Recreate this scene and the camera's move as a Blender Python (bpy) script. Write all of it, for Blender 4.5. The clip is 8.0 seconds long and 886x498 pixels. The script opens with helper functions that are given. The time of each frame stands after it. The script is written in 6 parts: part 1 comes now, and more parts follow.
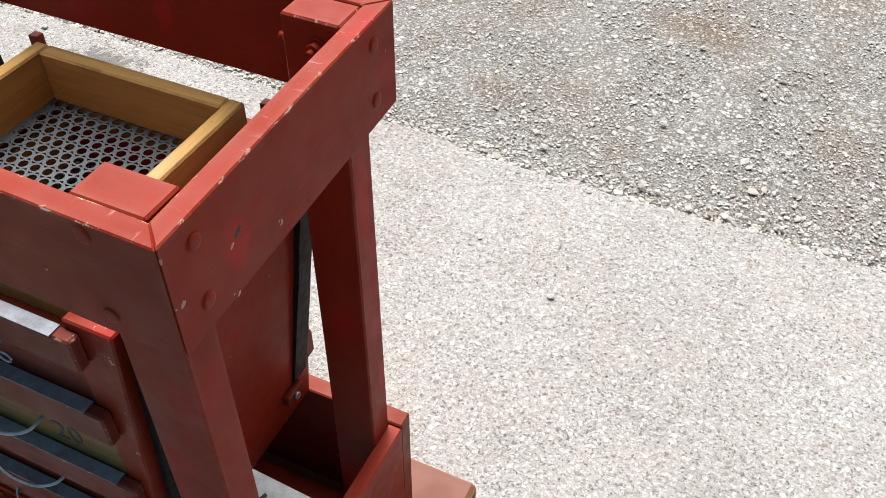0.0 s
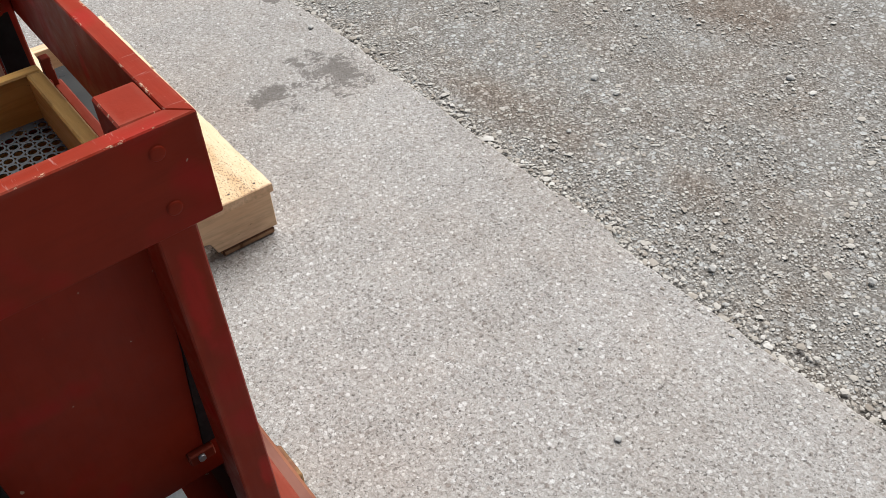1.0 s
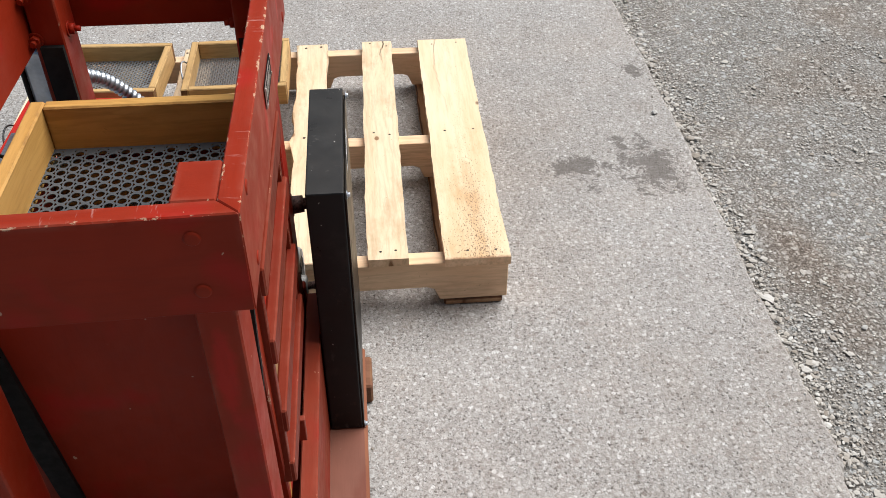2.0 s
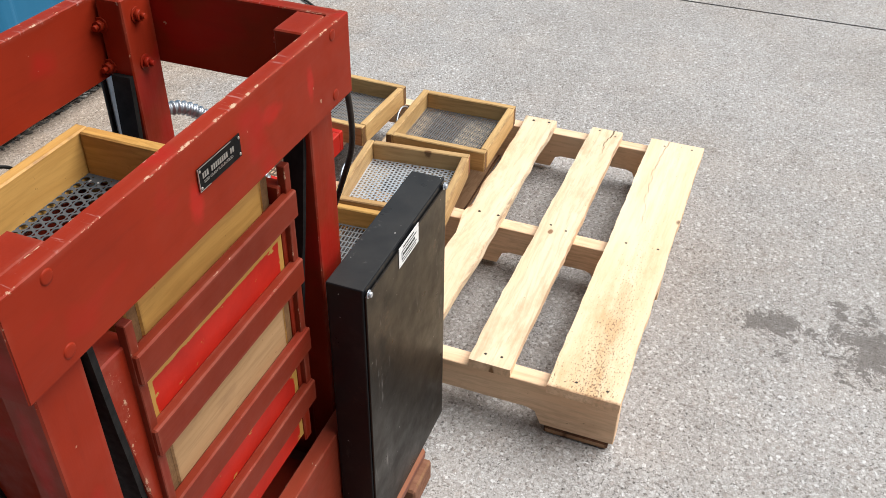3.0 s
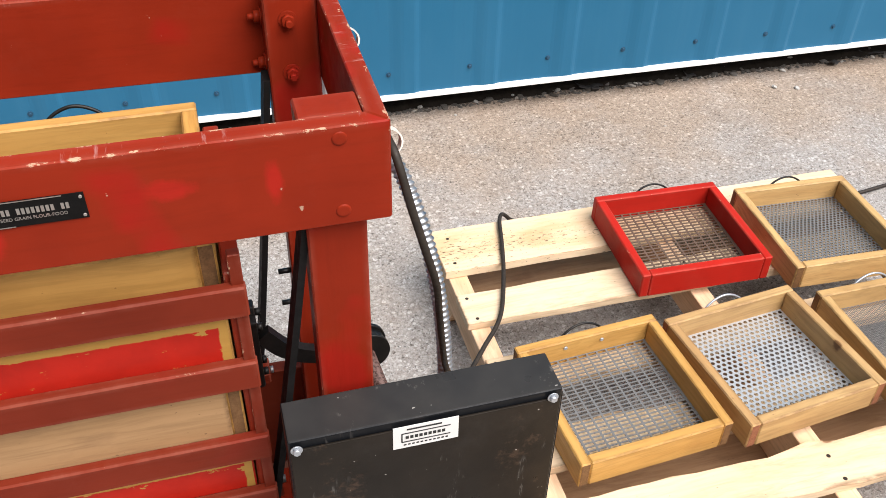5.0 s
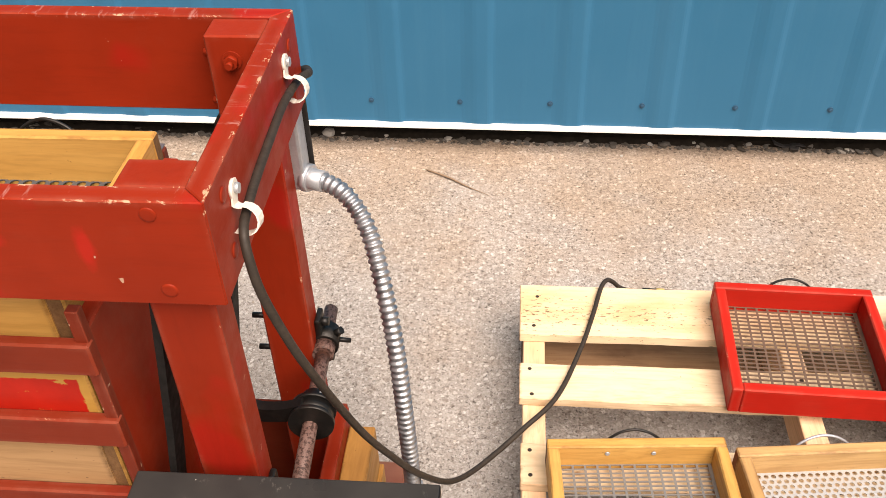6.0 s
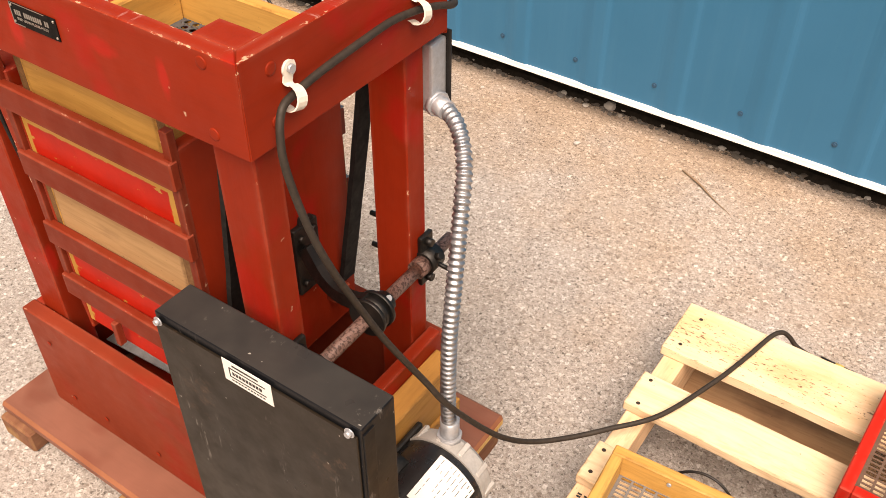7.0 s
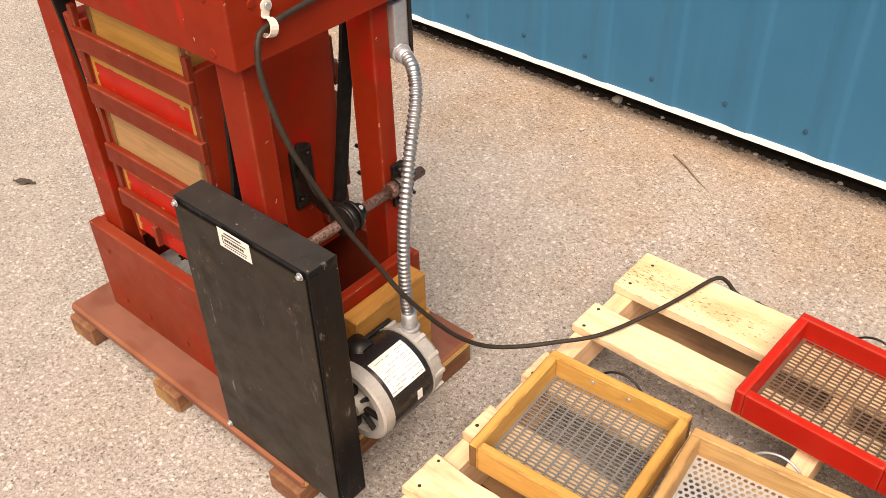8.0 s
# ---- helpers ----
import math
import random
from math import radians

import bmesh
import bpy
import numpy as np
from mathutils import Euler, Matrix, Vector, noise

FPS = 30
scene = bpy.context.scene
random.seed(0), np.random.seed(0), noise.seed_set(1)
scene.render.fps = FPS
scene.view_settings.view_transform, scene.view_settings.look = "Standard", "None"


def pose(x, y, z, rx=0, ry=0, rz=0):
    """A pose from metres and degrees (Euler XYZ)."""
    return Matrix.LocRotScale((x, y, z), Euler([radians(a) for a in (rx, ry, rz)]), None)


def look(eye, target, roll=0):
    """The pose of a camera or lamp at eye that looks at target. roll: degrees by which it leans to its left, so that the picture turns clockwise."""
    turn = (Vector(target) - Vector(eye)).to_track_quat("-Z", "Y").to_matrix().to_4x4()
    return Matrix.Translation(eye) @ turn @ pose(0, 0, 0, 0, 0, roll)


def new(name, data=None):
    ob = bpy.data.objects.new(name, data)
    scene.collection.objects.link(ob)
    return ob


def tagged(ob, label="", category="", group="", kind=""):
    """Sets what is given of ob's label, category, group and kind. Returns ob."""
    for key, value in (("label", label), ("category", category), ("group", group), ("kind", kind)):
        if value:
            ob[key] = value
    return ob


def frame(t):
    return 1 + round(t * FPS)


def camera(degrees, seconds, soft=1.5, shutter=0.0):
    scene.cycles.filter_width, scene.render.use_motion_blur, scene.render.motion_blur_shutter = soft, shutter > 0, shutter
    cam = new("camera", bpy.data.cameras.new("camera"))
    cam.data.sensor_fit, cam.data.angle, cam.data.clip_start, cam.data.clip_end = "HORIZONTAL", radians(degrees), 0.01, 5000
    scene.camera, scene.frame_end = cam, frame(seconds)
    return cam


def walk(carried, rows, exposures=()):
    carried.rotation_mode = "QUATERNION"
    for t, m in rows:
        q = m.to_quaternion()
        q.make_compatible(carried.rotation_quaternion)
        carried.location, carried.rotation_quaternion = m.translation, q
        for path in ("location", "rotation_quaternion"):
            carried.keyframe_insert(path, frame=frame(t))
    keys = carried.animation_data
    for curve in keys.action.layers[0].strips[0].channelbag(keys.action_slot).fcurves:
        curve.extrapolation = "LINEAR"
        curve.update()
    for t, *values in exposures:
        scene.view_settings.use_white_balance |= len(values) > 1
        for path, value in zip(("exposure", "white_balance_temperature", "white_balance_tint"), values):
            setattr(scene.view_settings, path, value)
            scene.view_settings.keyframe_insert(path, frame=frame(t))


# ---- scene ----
# ---- camera and walk ----
cam = camera(51.8, 8.0, soft=0.7)
PATH = [
    (0, (0.0864, 0.1468, 1.3743), (-0.4889, 1.3848, 0.0528), 0.27),
    (0.2, (0.1451, 0.2614, 1.3896), (-0.4695, 1.5106, 0.0966), -0.79),
    (0.5, (0.2186, 0.3879, 1.4048), (-0.4988, 1.5713, 0.1030), 0.73),
    (0.8, (0.3184, 0.5195, 1.3801), (-0.6880, 1.4760, 0.0831), -3.76),
    (1, (0.3808, 0.6041, 1.3802), (-0.7727, 1.4050, 0.1004), -3.93),
    (1.2, (0.4215, 0.6915, 1.3762), (-0.8380, 1.3331, 0.1066), 1.05),
    (1.5, (0.4267, 0.7840, 1.4030), (-0.9540, 1.1593, 0.1529), 0.59),
    (1.7, (0.4023, 0.8395, 1.4172), (-1.0149, 1.1023, 0.1793), 0.28),
    (2.8, (0.1502, 1.2334, 1.4237), (-1.3288, 0.8914, 0.2812), 0.57),
    (3, (0.0973, 1.3193, 1.4118), (-1.3272, 0.7893, 0.2717), 0.93),
    (3.4, (-0.0000, 1.3778, 1.3887), (-1.3048, 0.6393, 0.2216), 0.50),
    (3.5, (-0.0353, 1.3837, 1.3881), (-1.2936, 0.5981, 0.2009), 0.39),
    (3.7, (-0.1318, 1.4002, 1.3853), (-1.3353, 0.5603, 0.1786), 0.26),
    (4, (-0.2652, 1.3978, 1.3959), (-1.3889, 0.4937, 0.1590), 1.33),
    (4.2, (-0.3459, 1.4048, 1.4030), (-1.3549, 0.3975, 0.1472), 0.93),
    (4.5, (-0.4935, 1.4598, 1.4008), (-1.2097, 0.2059, 0.1661), -0.62),
    (4.7, (-0.6089, 1.4999, 1.3991), (-1.2142, 0.1755, 0.1786), 1.22),
    (5, (-0.7421, 1.5155, 1.3958), (-1.1575, 0.1105, 0.1860), 1.52),
    (5.2, (-0.8270, 1.4981, 1.3890), (-1.1392, 0.0689, 0.1765), 0.92),
    (6.3, (-1.2633, 1.3245, 1.3789), (-0.8687, -0.0791, 0.1606), -1.26),
    (6.5, (-1.3468, 1.3026, 1.3680), (-0.7690, -0.0195, 0.1318), 0.12),
    (6.8, (-1.4416, 1.3054, 1.3739), (-0.6640, 0.1054, 0.1228), 0.59),
    (7, (-1.4803, 1.3260, 1.3791), (-0.6649, 0.1386, 0.1400), 0.21),
    (7.2, (-1.5413, 1.3830, 1.3913), (-0.7078, 0.1943, 0.1656), 0.15),
    (7.5, (-1.6400, 1.4671, 1.4149), (-0.7658, 0.2728, 0.2235), 0.51),
    (7.8, (-1.7708, 1.4987, 1.4329), (-0.8234, 0.3479, 0.2547), -1.19),
    (8, (-1.8708, 1.4902, 1.4393), (-0.8819, 0.3808, 0.2555), -1.85),
]

EXPOSURES = [(0.0, 0.70, 6250, 10), (0.2, 0.52, 6250, 10), (0.5, 0.28, 6250, 10), (1.0, 0.16, 6250, 10), (1.5, 0.11, 6250, 11),
             (3.0, 0.27, 6200, 10), (4.0, 0.37, 6200, 11), (5.0, 0.42, 6450, 14), (6.5, 0.62, 8400, 23.5), (7.2, 0.53, 8650, 24.5), (8.0, 0.44, 8550, 22.5)]
walk(cam, [(t, look(eye, target, roll)) for t, eye, target, roll in PATH], EXPOSURES)

# ---- world and sun ----
SUN = Vector((-0.34, 0.54, 1.0)).normalized()
world = bpy.data.worlds.new("sky")
scene.world = world
world.use_nodes = True
wt = world.node_tree
for nd in list(wt.nodes):
    wt.nodes.remove(nd)
sky = wt.nodes.new("ShaderNodeTexSky")
sky.sky_type, sky.sun_disc = "NISHITA", False
sky.sun_elevation, sky.sun_rotation = math.asin(SUN.z), math.atan2(SUN.x, SUN.y)
sky.dust_density = 4.0
hsv = wt.nodes.new("ShaderNodeHueSaturation")
hsv.inputs["Saturation"].default_value = 0.10
bg = wt.nodes.new("ShaderNodeBackground")
bg.inputs["Strength"].default_value = 0.040
wo = wt.nodes.new("ShaderNodeOutputWorld")
wt.links.new(sky.outputs[0], hsv.inputs["Color"])
wt.links.new(hsv.outputs[0], bg.inputs["Color"])
wt.links.new(bg.outputs[0], wo.inputs["Surface"])
sun_data = bpy.data.lights.new("sun", "SUN")
sun_data.energy, sun_data.angle, sun_data.color = 4.8, radians(56), (1.0, 0.97, 0.92)
sun = new("sun", sun_data)
sun.matrix_basis = look(SUN * 10, (0, 0, 0))

# ---- materials ----


class Nodes:
    """A small builder for node materials; coordinates are metres in the object's own frame, or in the world."""

    def __init__(self, name):
        self.mat = bpy.data.materials.new(name)
        self.mat.use_nodes = True
        self.t = self.mat.node_tree
        self.t.nodes.clear()
        self.out = self.t.nodes.new("ShaderNodeOutputMaterial")
        self.bsdf = self.t.nodes.new("ShaderNodeBsdfPrincipled")
        self.t.links.new(self.bsdf.outputs[0], self.out.inputs["Surface"])

    def node(self, kind, **put):
        n = self.t.nodes.new(kind)
        for key, v in put.items():
            self.put(n.inputs[key.replace("_", " ")], v)
        return n

    def put(self, socket, v):
        if isinstance(v, bpy.types.NodeSocket):
            self.t.links.new(v, socket)
        elif isinstance(v, tuple) and len(v) == 3 and socket.type == "RGBA":
            socket.default_value = (*v, 1)
        else:
            socket.default_value = v

    def coords(self, scale=(1, 1, 1), world=False, shuffle=True):
        if world:
            v = self.t.nodes.new("ShaderNodeNewGeometry").outputs["Position"]
        else:
            v = self.t.nodes.new("ShaderNodeTexCoord").outputs["Object"]
            if shuffle:
                info = self.t.nodes.new("ShaderNodeObjectInfo").outputs["Random"]
                far = self.math("MULTIPLY", info, 17.0)
                add = self.t.nodes.new("ShaderNodeVectorMath")
                self.put(add.inputs[0], v)
                self.put(add.inputs[1], far)
                v = add.outputs[0]
        m = self.t.nodes.new("ShaderNodeMapping")
        self.put(m.inputs["Vector"], v)
        m.inputs["Scale"].default_value = scale
        return m.outputs[0]

    def noise(self, scale, detail=4, rough=0.55, at=None, distort=0.0):
        n = self.node("ShaderNodeTexNoise", Scale=scale, Detail=detail, Roughness=rough, Distortion=distort)
        if at is not None:
            self.put(n.inputs["Vector"], at)
        return n.outputs["Fac"]

    def voronoi(self, scale, at, feature="F1", rand=1.0):
        n = self.node("ShaderNodeTexVoronoi")
        n.feature = feature
        n.inputs["Scale"].default_value = scale
        n.inputs["Randomness"].default_value = rand
        self.put(n.inputs["Vector"], at)
        return n

    def math(self, op, a, b=0.0, clamp=False):
        n = self.t.nodes.new("ShaderNodeMath")
        n.operation, n.use_clamp = op, clamp
        self.put(n.inputs[0], a)
        self.put(n.inputs[1], b)
        return n.outputs[0]

    def step(self, v, lo, hi, a=0.0, b=1.0):
        n = self.t.nodes.new("ShaderNodeMapRange")
        n.clamp = True
        for k, w in zip(("Value", "From Min", "From Max", "To Min", "To Max"), (v, lo, hi, a, b)):
            self.put(n.inputs[k], w)
        return n.outputs[0]

    def mix(self, f, a, b, how="MIX"):
        n = self.t.nodes.new("ShaderNodeMix")
        n.data_type, n.blend_type = "RGBA", how
        self.put(n.inputs[0], f)
        self.put(n.inputs[6], a)
        self.put(n.inputs[7], b)
        return n.outputs[2]

    def ramp(self, v, *stops):
        n = self.t.nodes.new("ShaderNodeValToRGB")
        while len(n.color_ramp.elements) < len(stops):
            n.color_ramp.elements.new(0.5)
        for e, (p, c) in zip(n.color_ramp.elements, stops):
            e.position, e.color = p, (*c, 1)
        self.put(n.inputs[0], v)
        return n.outputs[0]

    def rim(self, reach):
        """1 at a board's edges, falling to 0 at reach metres from them; 0 on what is no board."""
        half = self.t.nodes.new("ShaderNodeAttribute")
        half.attribute_name = "half_size"
        at = self.t.nodes.new("ShaderNodeTexCoord").outputs["Object"]
        size = self.t.nodes.new("ShaderNodeVectorMath")
        size.operation = "ABSOLUTE"
        self.put(size.inputs[0], at)
        gap = self.t.nodes.new("ShaderNodeVectorMath")
        gap.operation = "SUBTRACT"
        self.put(gap.inputs[0], half.outputs["Vector"])
        self.put(gap.inputs[1], size.outputs[0])
        sep = self.t.nodes.new("ShaderNodeSeparateXYZ")
        self.put(sep.inputs[0], gap.outputs[0])
        x, y, z = sep.outputs
        total = self.math("ADD", self.math("ADD", x, y), z)
        least = self.math("MINIMUM", self.math("MINIMUM", x, y), z)
        most = self.math("MAXIMUM", self.math("MAXIMUM", x, y), z)
        second = self.math("SUBTRACT", self.math("SUBTRACT", total, least), most)
        board = self.math("GREATER_THAN", half.outputs["Fac"], 0.0001)
        return self.math("MULTIPLY", board, self.step(second, 0.0, reach, 1, 0))

    def finish(self, color, rough, bump=None, strength=0.3, distance=0.002, metal=0.0, spec=0.5):
        self.put(self.bsdf.inputs["Base Color"], color)
        self.put(self.bsdf.inputs["Roughness"], rough)
        self.put(self.bsdf.inputs["Metallic"], metal)
        self.put(self.bsdf.inputs["Specular IOR Level"], spec)
        if bump is not None:
            b = self.node("ShaderNodeBump", Strength=strength, Distance=distance, Height=bump)
            self.put(self.bsdf.inputs["Normal"], b.outputs[0])
        return self.mat


def red_paint(name, base, bright, edge_wear, patches=(), side=False):
    """Old barn-red brushed paint with brighter touched-up patches, dust and chips; edge_wear: how much bare wood shows."""
    n = Nodes(name)
    at = n.coords()
    long = n.coords((0.12, 1, 1))
    patch = n.noise(7, 3, 0.6, at)
    col = n.mix(n.step(patch, 0.35, 0.7), base, tuple(c * 1.25 for c in base))
    col = n.mix(n.step(n.noise(11, 2, 0.5, n.coords((0.8, 1, 1))), 0.58, 0.68, 0, 0.6), col, bright)
    # fresh red touched in with a small brush: x, z, reach along x and z from the board's middle (x and y if side)
    for px, pz, rx, rz in patches:
        mp = n.t.nodes.new("ShaderNodeMapping")
        mp.vector_type = "TEXTURE"
        n.put(mp.inputs["Vector"], n.coords(shuffle=False))
        mp.inputs["Location"].default_value = (px, pz, 0) if side else (px, 0, pz)
        mp.inputs["Scale"].default_value = (rx, rz, 1) if side else (rx, 1, rz)
        ln = n.t.nodes.new("ShaderNodeVectorMath")
        ln.operation = "LENGTH"
        n.put(ln.inputs[0], mp.outputs[0])
        d = n.math("ADD", ln.outputs["Value"], n.math("MULTIPLY", n.noise(45, 5, 0.7, n.coords((1, 1, 0.6))), 1.2))
        col = n.mix(n.step(d, 1.15, 1.62, 0.62, 0), col, (0.46, 0.018, 0.013))
    col = n.mix(n.step(n.noise(90, 5, 0.7, long), 0.5, 0.8, 0, 0.25), col, tuple(c * 0.55 for c in base))
    dust = n.step(n.noise(22, 6, 0.7, at), 0.56, 0.8, 0, 0.06)
    col = n.mix(dust, col, (0.28, 0.11, 0.075))
    chip = n.step(n.noise(55, 3, 0.6, at), 0.735, 0.75)
    col = n.mix(n.math("MULTIPLY", chip, 0.8), col, (0.5, 0.34, 0.24))
    near = n.rim(0.0075)
    if edge_wear > 0.9:
        zed = n.t.nodes.new("ShaderNodeSeparateXYZ")
        n.put(zed.inputs[0], n.coords(shuffle=False))
        near = n.math("MULTIPLY", near, n.step(zed.outputs[2], -0.01, 0.045, 0.1, 1.0))
        scratch = n.step(n.noise(75, 4, 0.7, n.coords((1.6, 0.22, 1))), 0.60, 0.70, 0, 0.45)
        col = n.mix(n.math("MULTIPLY", scratch, n.step(zed.outputs[2], 0.0535, 0.0555)), col, (0.52, 0.30, 0.27))
    worn = n.step(n.math("ADD", n.noise(62, 6, 0.78, n.coords((0.55, 1, 1))), n.math("MULTIPLY", near, 0.20)), 0.765 - edge_wear * 0.04, 0.795 - edge_wear * 0.04)
    bare = n.mix(n.noise(25, 3, 0.6, at), (0.60, 0.42, 0.27), (0.46, 0.24, 0.17))
    col = n.mix(n.math("MULTIPLY", worn, n.math("GREATER_THAN", near, 0.02)), col, bare)
    col = n.mix(n.math("MULTIPLY", near, n.step(n.noise(18, 5, 0.7, at), 0.4, 0.65, 0, 0.30)), col, (0.34, 0.13, 0.09))
    rough = n.step(n.noise(30, 4, 0.6, at), 0.3, 0.7, 0.34, 0.55)
    height = n.math("ADD", n.noise(160, 4, 0.6, long), n.math("MULTIPLY", n.noise(14, 3, 0.5, at), 0.8))
    return n.finish(col, rough, height, 0.22, 0.0012, spec=0.10)


def wood(name, light, dark, stain, grain=1.0, rough=0.6, dirt=0.25, knots=True):
    """Timber whose grain runs along the object's x."""
    n = Nodes(name)
    at = n.coords((0.10, 1, 1))
    warp = n.noise(6, 2, 0.5, n.coords((0.3, 1, 1)))
    stretched = n.t.nodes.new("ShaderNodeVectorMath")
    n.put(stretched.inputs[0], at)
    n.put(stretched.inputs[1], n.math("MULTIPLY", warp, 0.06))
    fib = n.noise(120 * grain, 6, 0.65, stretched.outputs[0])
    bands = n.noise(26 * grain, 2, 0.5, stretched.outputs[0])
    col = n.mix(n.step(bands, 0.32, 0.68), light, dark)
    col = n.mix(n.step(fib, 0.45, 0.72, 0, 0.65), col, tuple(c * 0.62 for c in dark))
    rings = n.noise(60 * grain, 3, 0.6, stretched.outputs[0], 0.8)
    col = n.mix(n.step(rings, 0.56, 0.66, 0, 0.45), col, tuple(c * 0.7 for c in dark))
    info = n.t.nodes.new("ShaderNodeObjectInfo").outputs["Random"]
    col = n.mix(n.step(info, 0, 1, 0, 0.4), col, tuple(c * 0.8 for c in light))
    col = n.mix(n.step(n.noise(9, 5, 0.65, n.coords((0.5, 1, 1))), 0.52, 0.75, 0, dirt), col, stain)
    if knots:
        k = n.voronoi(10, n.coords((0.6, 1, 0.3)))
        d = n.math("ADD", k.outputs["Distance"], n.math("MULTIPLY", n.noise(120, 3, 0.6, n.coords()), 0.03))
        col = n.mix(n.step(d, 0.06, 0.22, 0.45, 0), col, tuple(c * 0.75 for c in dark))
        col = n.mix(n.step(d, 0.058, 0.085, 0.85, 0), col, (0.13 * dark[0] / 0.5, 0.055 * dark[0] / 0.5, 0.02 * dark[0] / 0.5))
    grime = n.math("MULTIPLY", n.rim(0.006), n.step(n.noise(45, 5, 0.7, n.coords((0.4, 1, 1))), 0.42, 0.62, 0, 0.75))
    col = n.mix(grime, col, tuple(0.45 * c for c in stain))
    specks = n.step(n.noise(150, 3, 0.6, n.coords((0.6, 1, 1))), 0.71, 0.74, 0, 0.6)
    col = n.mix(specks, col, tuple(0.5 * c for c in stain))
    height = n.math("ADD", fib, n.math("MULTIPLY", bands, 0.6))
    return n.finish(col, n.step(fib, 0.3, 0.7, rough - 0.1, rough + 0.12), height, 0.3, 0.0012, spec=0.28)


def pitted_pine_material(name="bark_pitted_pine", lo=-0.08, hi=0.23, spot=300, tall=0.6):
    """Pale pine whose one end is bored and stained: dark speckles thin out along the board's x."""
    n = Nodes(name)
    at, raw = n.coords((0.10, 1, 1), shuffle=False), n.coords(shuffle=False)
    sep = n.t.nodes.new("ShaderNodeSeparateXYZ")
    n.put(sep.inputs[0], raw)
    fib, bands = n.noise(120, 6, 0.65, at), n.noise(26, 2, 0.5, at)
    col = n.mix(n.step(bands, 0.32, 0.68), (0.83, 0.655, 0.45), (0.74, 0.54, 0.33))
    col = n.mix(n.step(fib, 0.45, 0.75, 0, 0.4), col, (0.50, 0.34, 0.17))
    along = n.math("ADD", n.step(sep.outputs[0], -0.25, 0.5, lo, hi), n.step(n.math("ABSOLUTE", n.math("SUBTRACT", sep.outputs[1], 0.012)), 0.0, 0.06, 0.09, -0.12))
    stain = n.step(n.math("ADD", n.noise(16, 6, 0.7, n.coords((0.35, 1, 1), shuffle=False)), along), 0.58, 0.85, 0, 0.6)
    col = n.mix(stain, col, (0.48, 0.25, 0.08))
    dots = n.step(n.math("ADD", n.noise(spot, 3, 0.65, n.coords((tall, 1, 1), shuffle=False)), n.math("MULTIPLY", along, 0.42)), 0.665, 0.70, 0, 0.85)
    col = n.mix(dots, col, (0.10, 0.045, 0.02))
    k = n.voronoi(9, n.coords((0.6, 1, 1), shuffle=False))
    col = n.mix(n.step(k.outputs["Distance"], 0.04, 0.075, 0.85, 0), col, (0.14, 0.06, 0.025))
    end = n.math("ADD", sep.outputs[0], n.math("MULTIPLY", n.noise(70, 4, 0.7, raw), 0.016))
    col = n.mix(n.step(end, 0.514, 0.522, 0, 0.8), col, (0.20, 0.09, 0.035))
    height = n.math("SUBTRACT", n.math("ADD", fib, n.math("MULTIPLY", bands, 0.6)), dots)
    return n.finish(col, 0.7, height, 0.35, 0.0014)


def metal(name, color, rough, dirt_color, dirt, metallic=1.0, scale=40, streak=(1, 1, 1)):
    n = Nodes(name)
    at = n.coords(streak)
    grime = n.step(n.noise(scale, 6, 0.7, at), 0.6 - dirt * 0.3, 0.78, 0, 0.9)
    col = n.mix(grime, color, dirt_color)
    col = n.mix(n.step(n.noise(scale * 5, 3, 0.6, at), 0.35, 0.75, 0, 0.25), col, tuple(c * 0.5 for c in color))
    r = n.step(n.noise(scale * 1.7, 4, 0.6, at), 0.3, 0.7, rough - 0.1, rough + 0.15)
    return n.finish(col, r, n.noise(scale * 3, 4, 0.6, at), 0.12, 0.001, n.step(grime, 0, 1, metallic, metallic * 0.4))


def rusty_shaft_material():
    """Steel rubbed pale, pocked with dark rust and turning brown in stretches."""
    n = Nodes("rusty_steel_shaft")
    at = n.coords()
    col = n.mix(n.step(n.noise(16, 3, 0.6, at), 0.44, 0.62), (0.19, 0.115, 0.10), (0.10, 0.042, 0.028))
    col = n.mix(n.step(n.noise(230, 4, 0.65, at), 0.49, 0.56, 0, 0.9), col, (0.035, 0.014, 0.010))
    col = n.mix(n.step(n.noise(420, 3, 0.6, at), 0.55, 0.70, 0, 0.6), col, (0.09, 0.032, 0.02))
    return n.finish(col, n.step(n.noise(120, 4, 0.6, at), 0.3, 0.7, 0.45, 0.75), n.noise(260, 4, 0.6, at), 0.4, 0.001, 0.15)


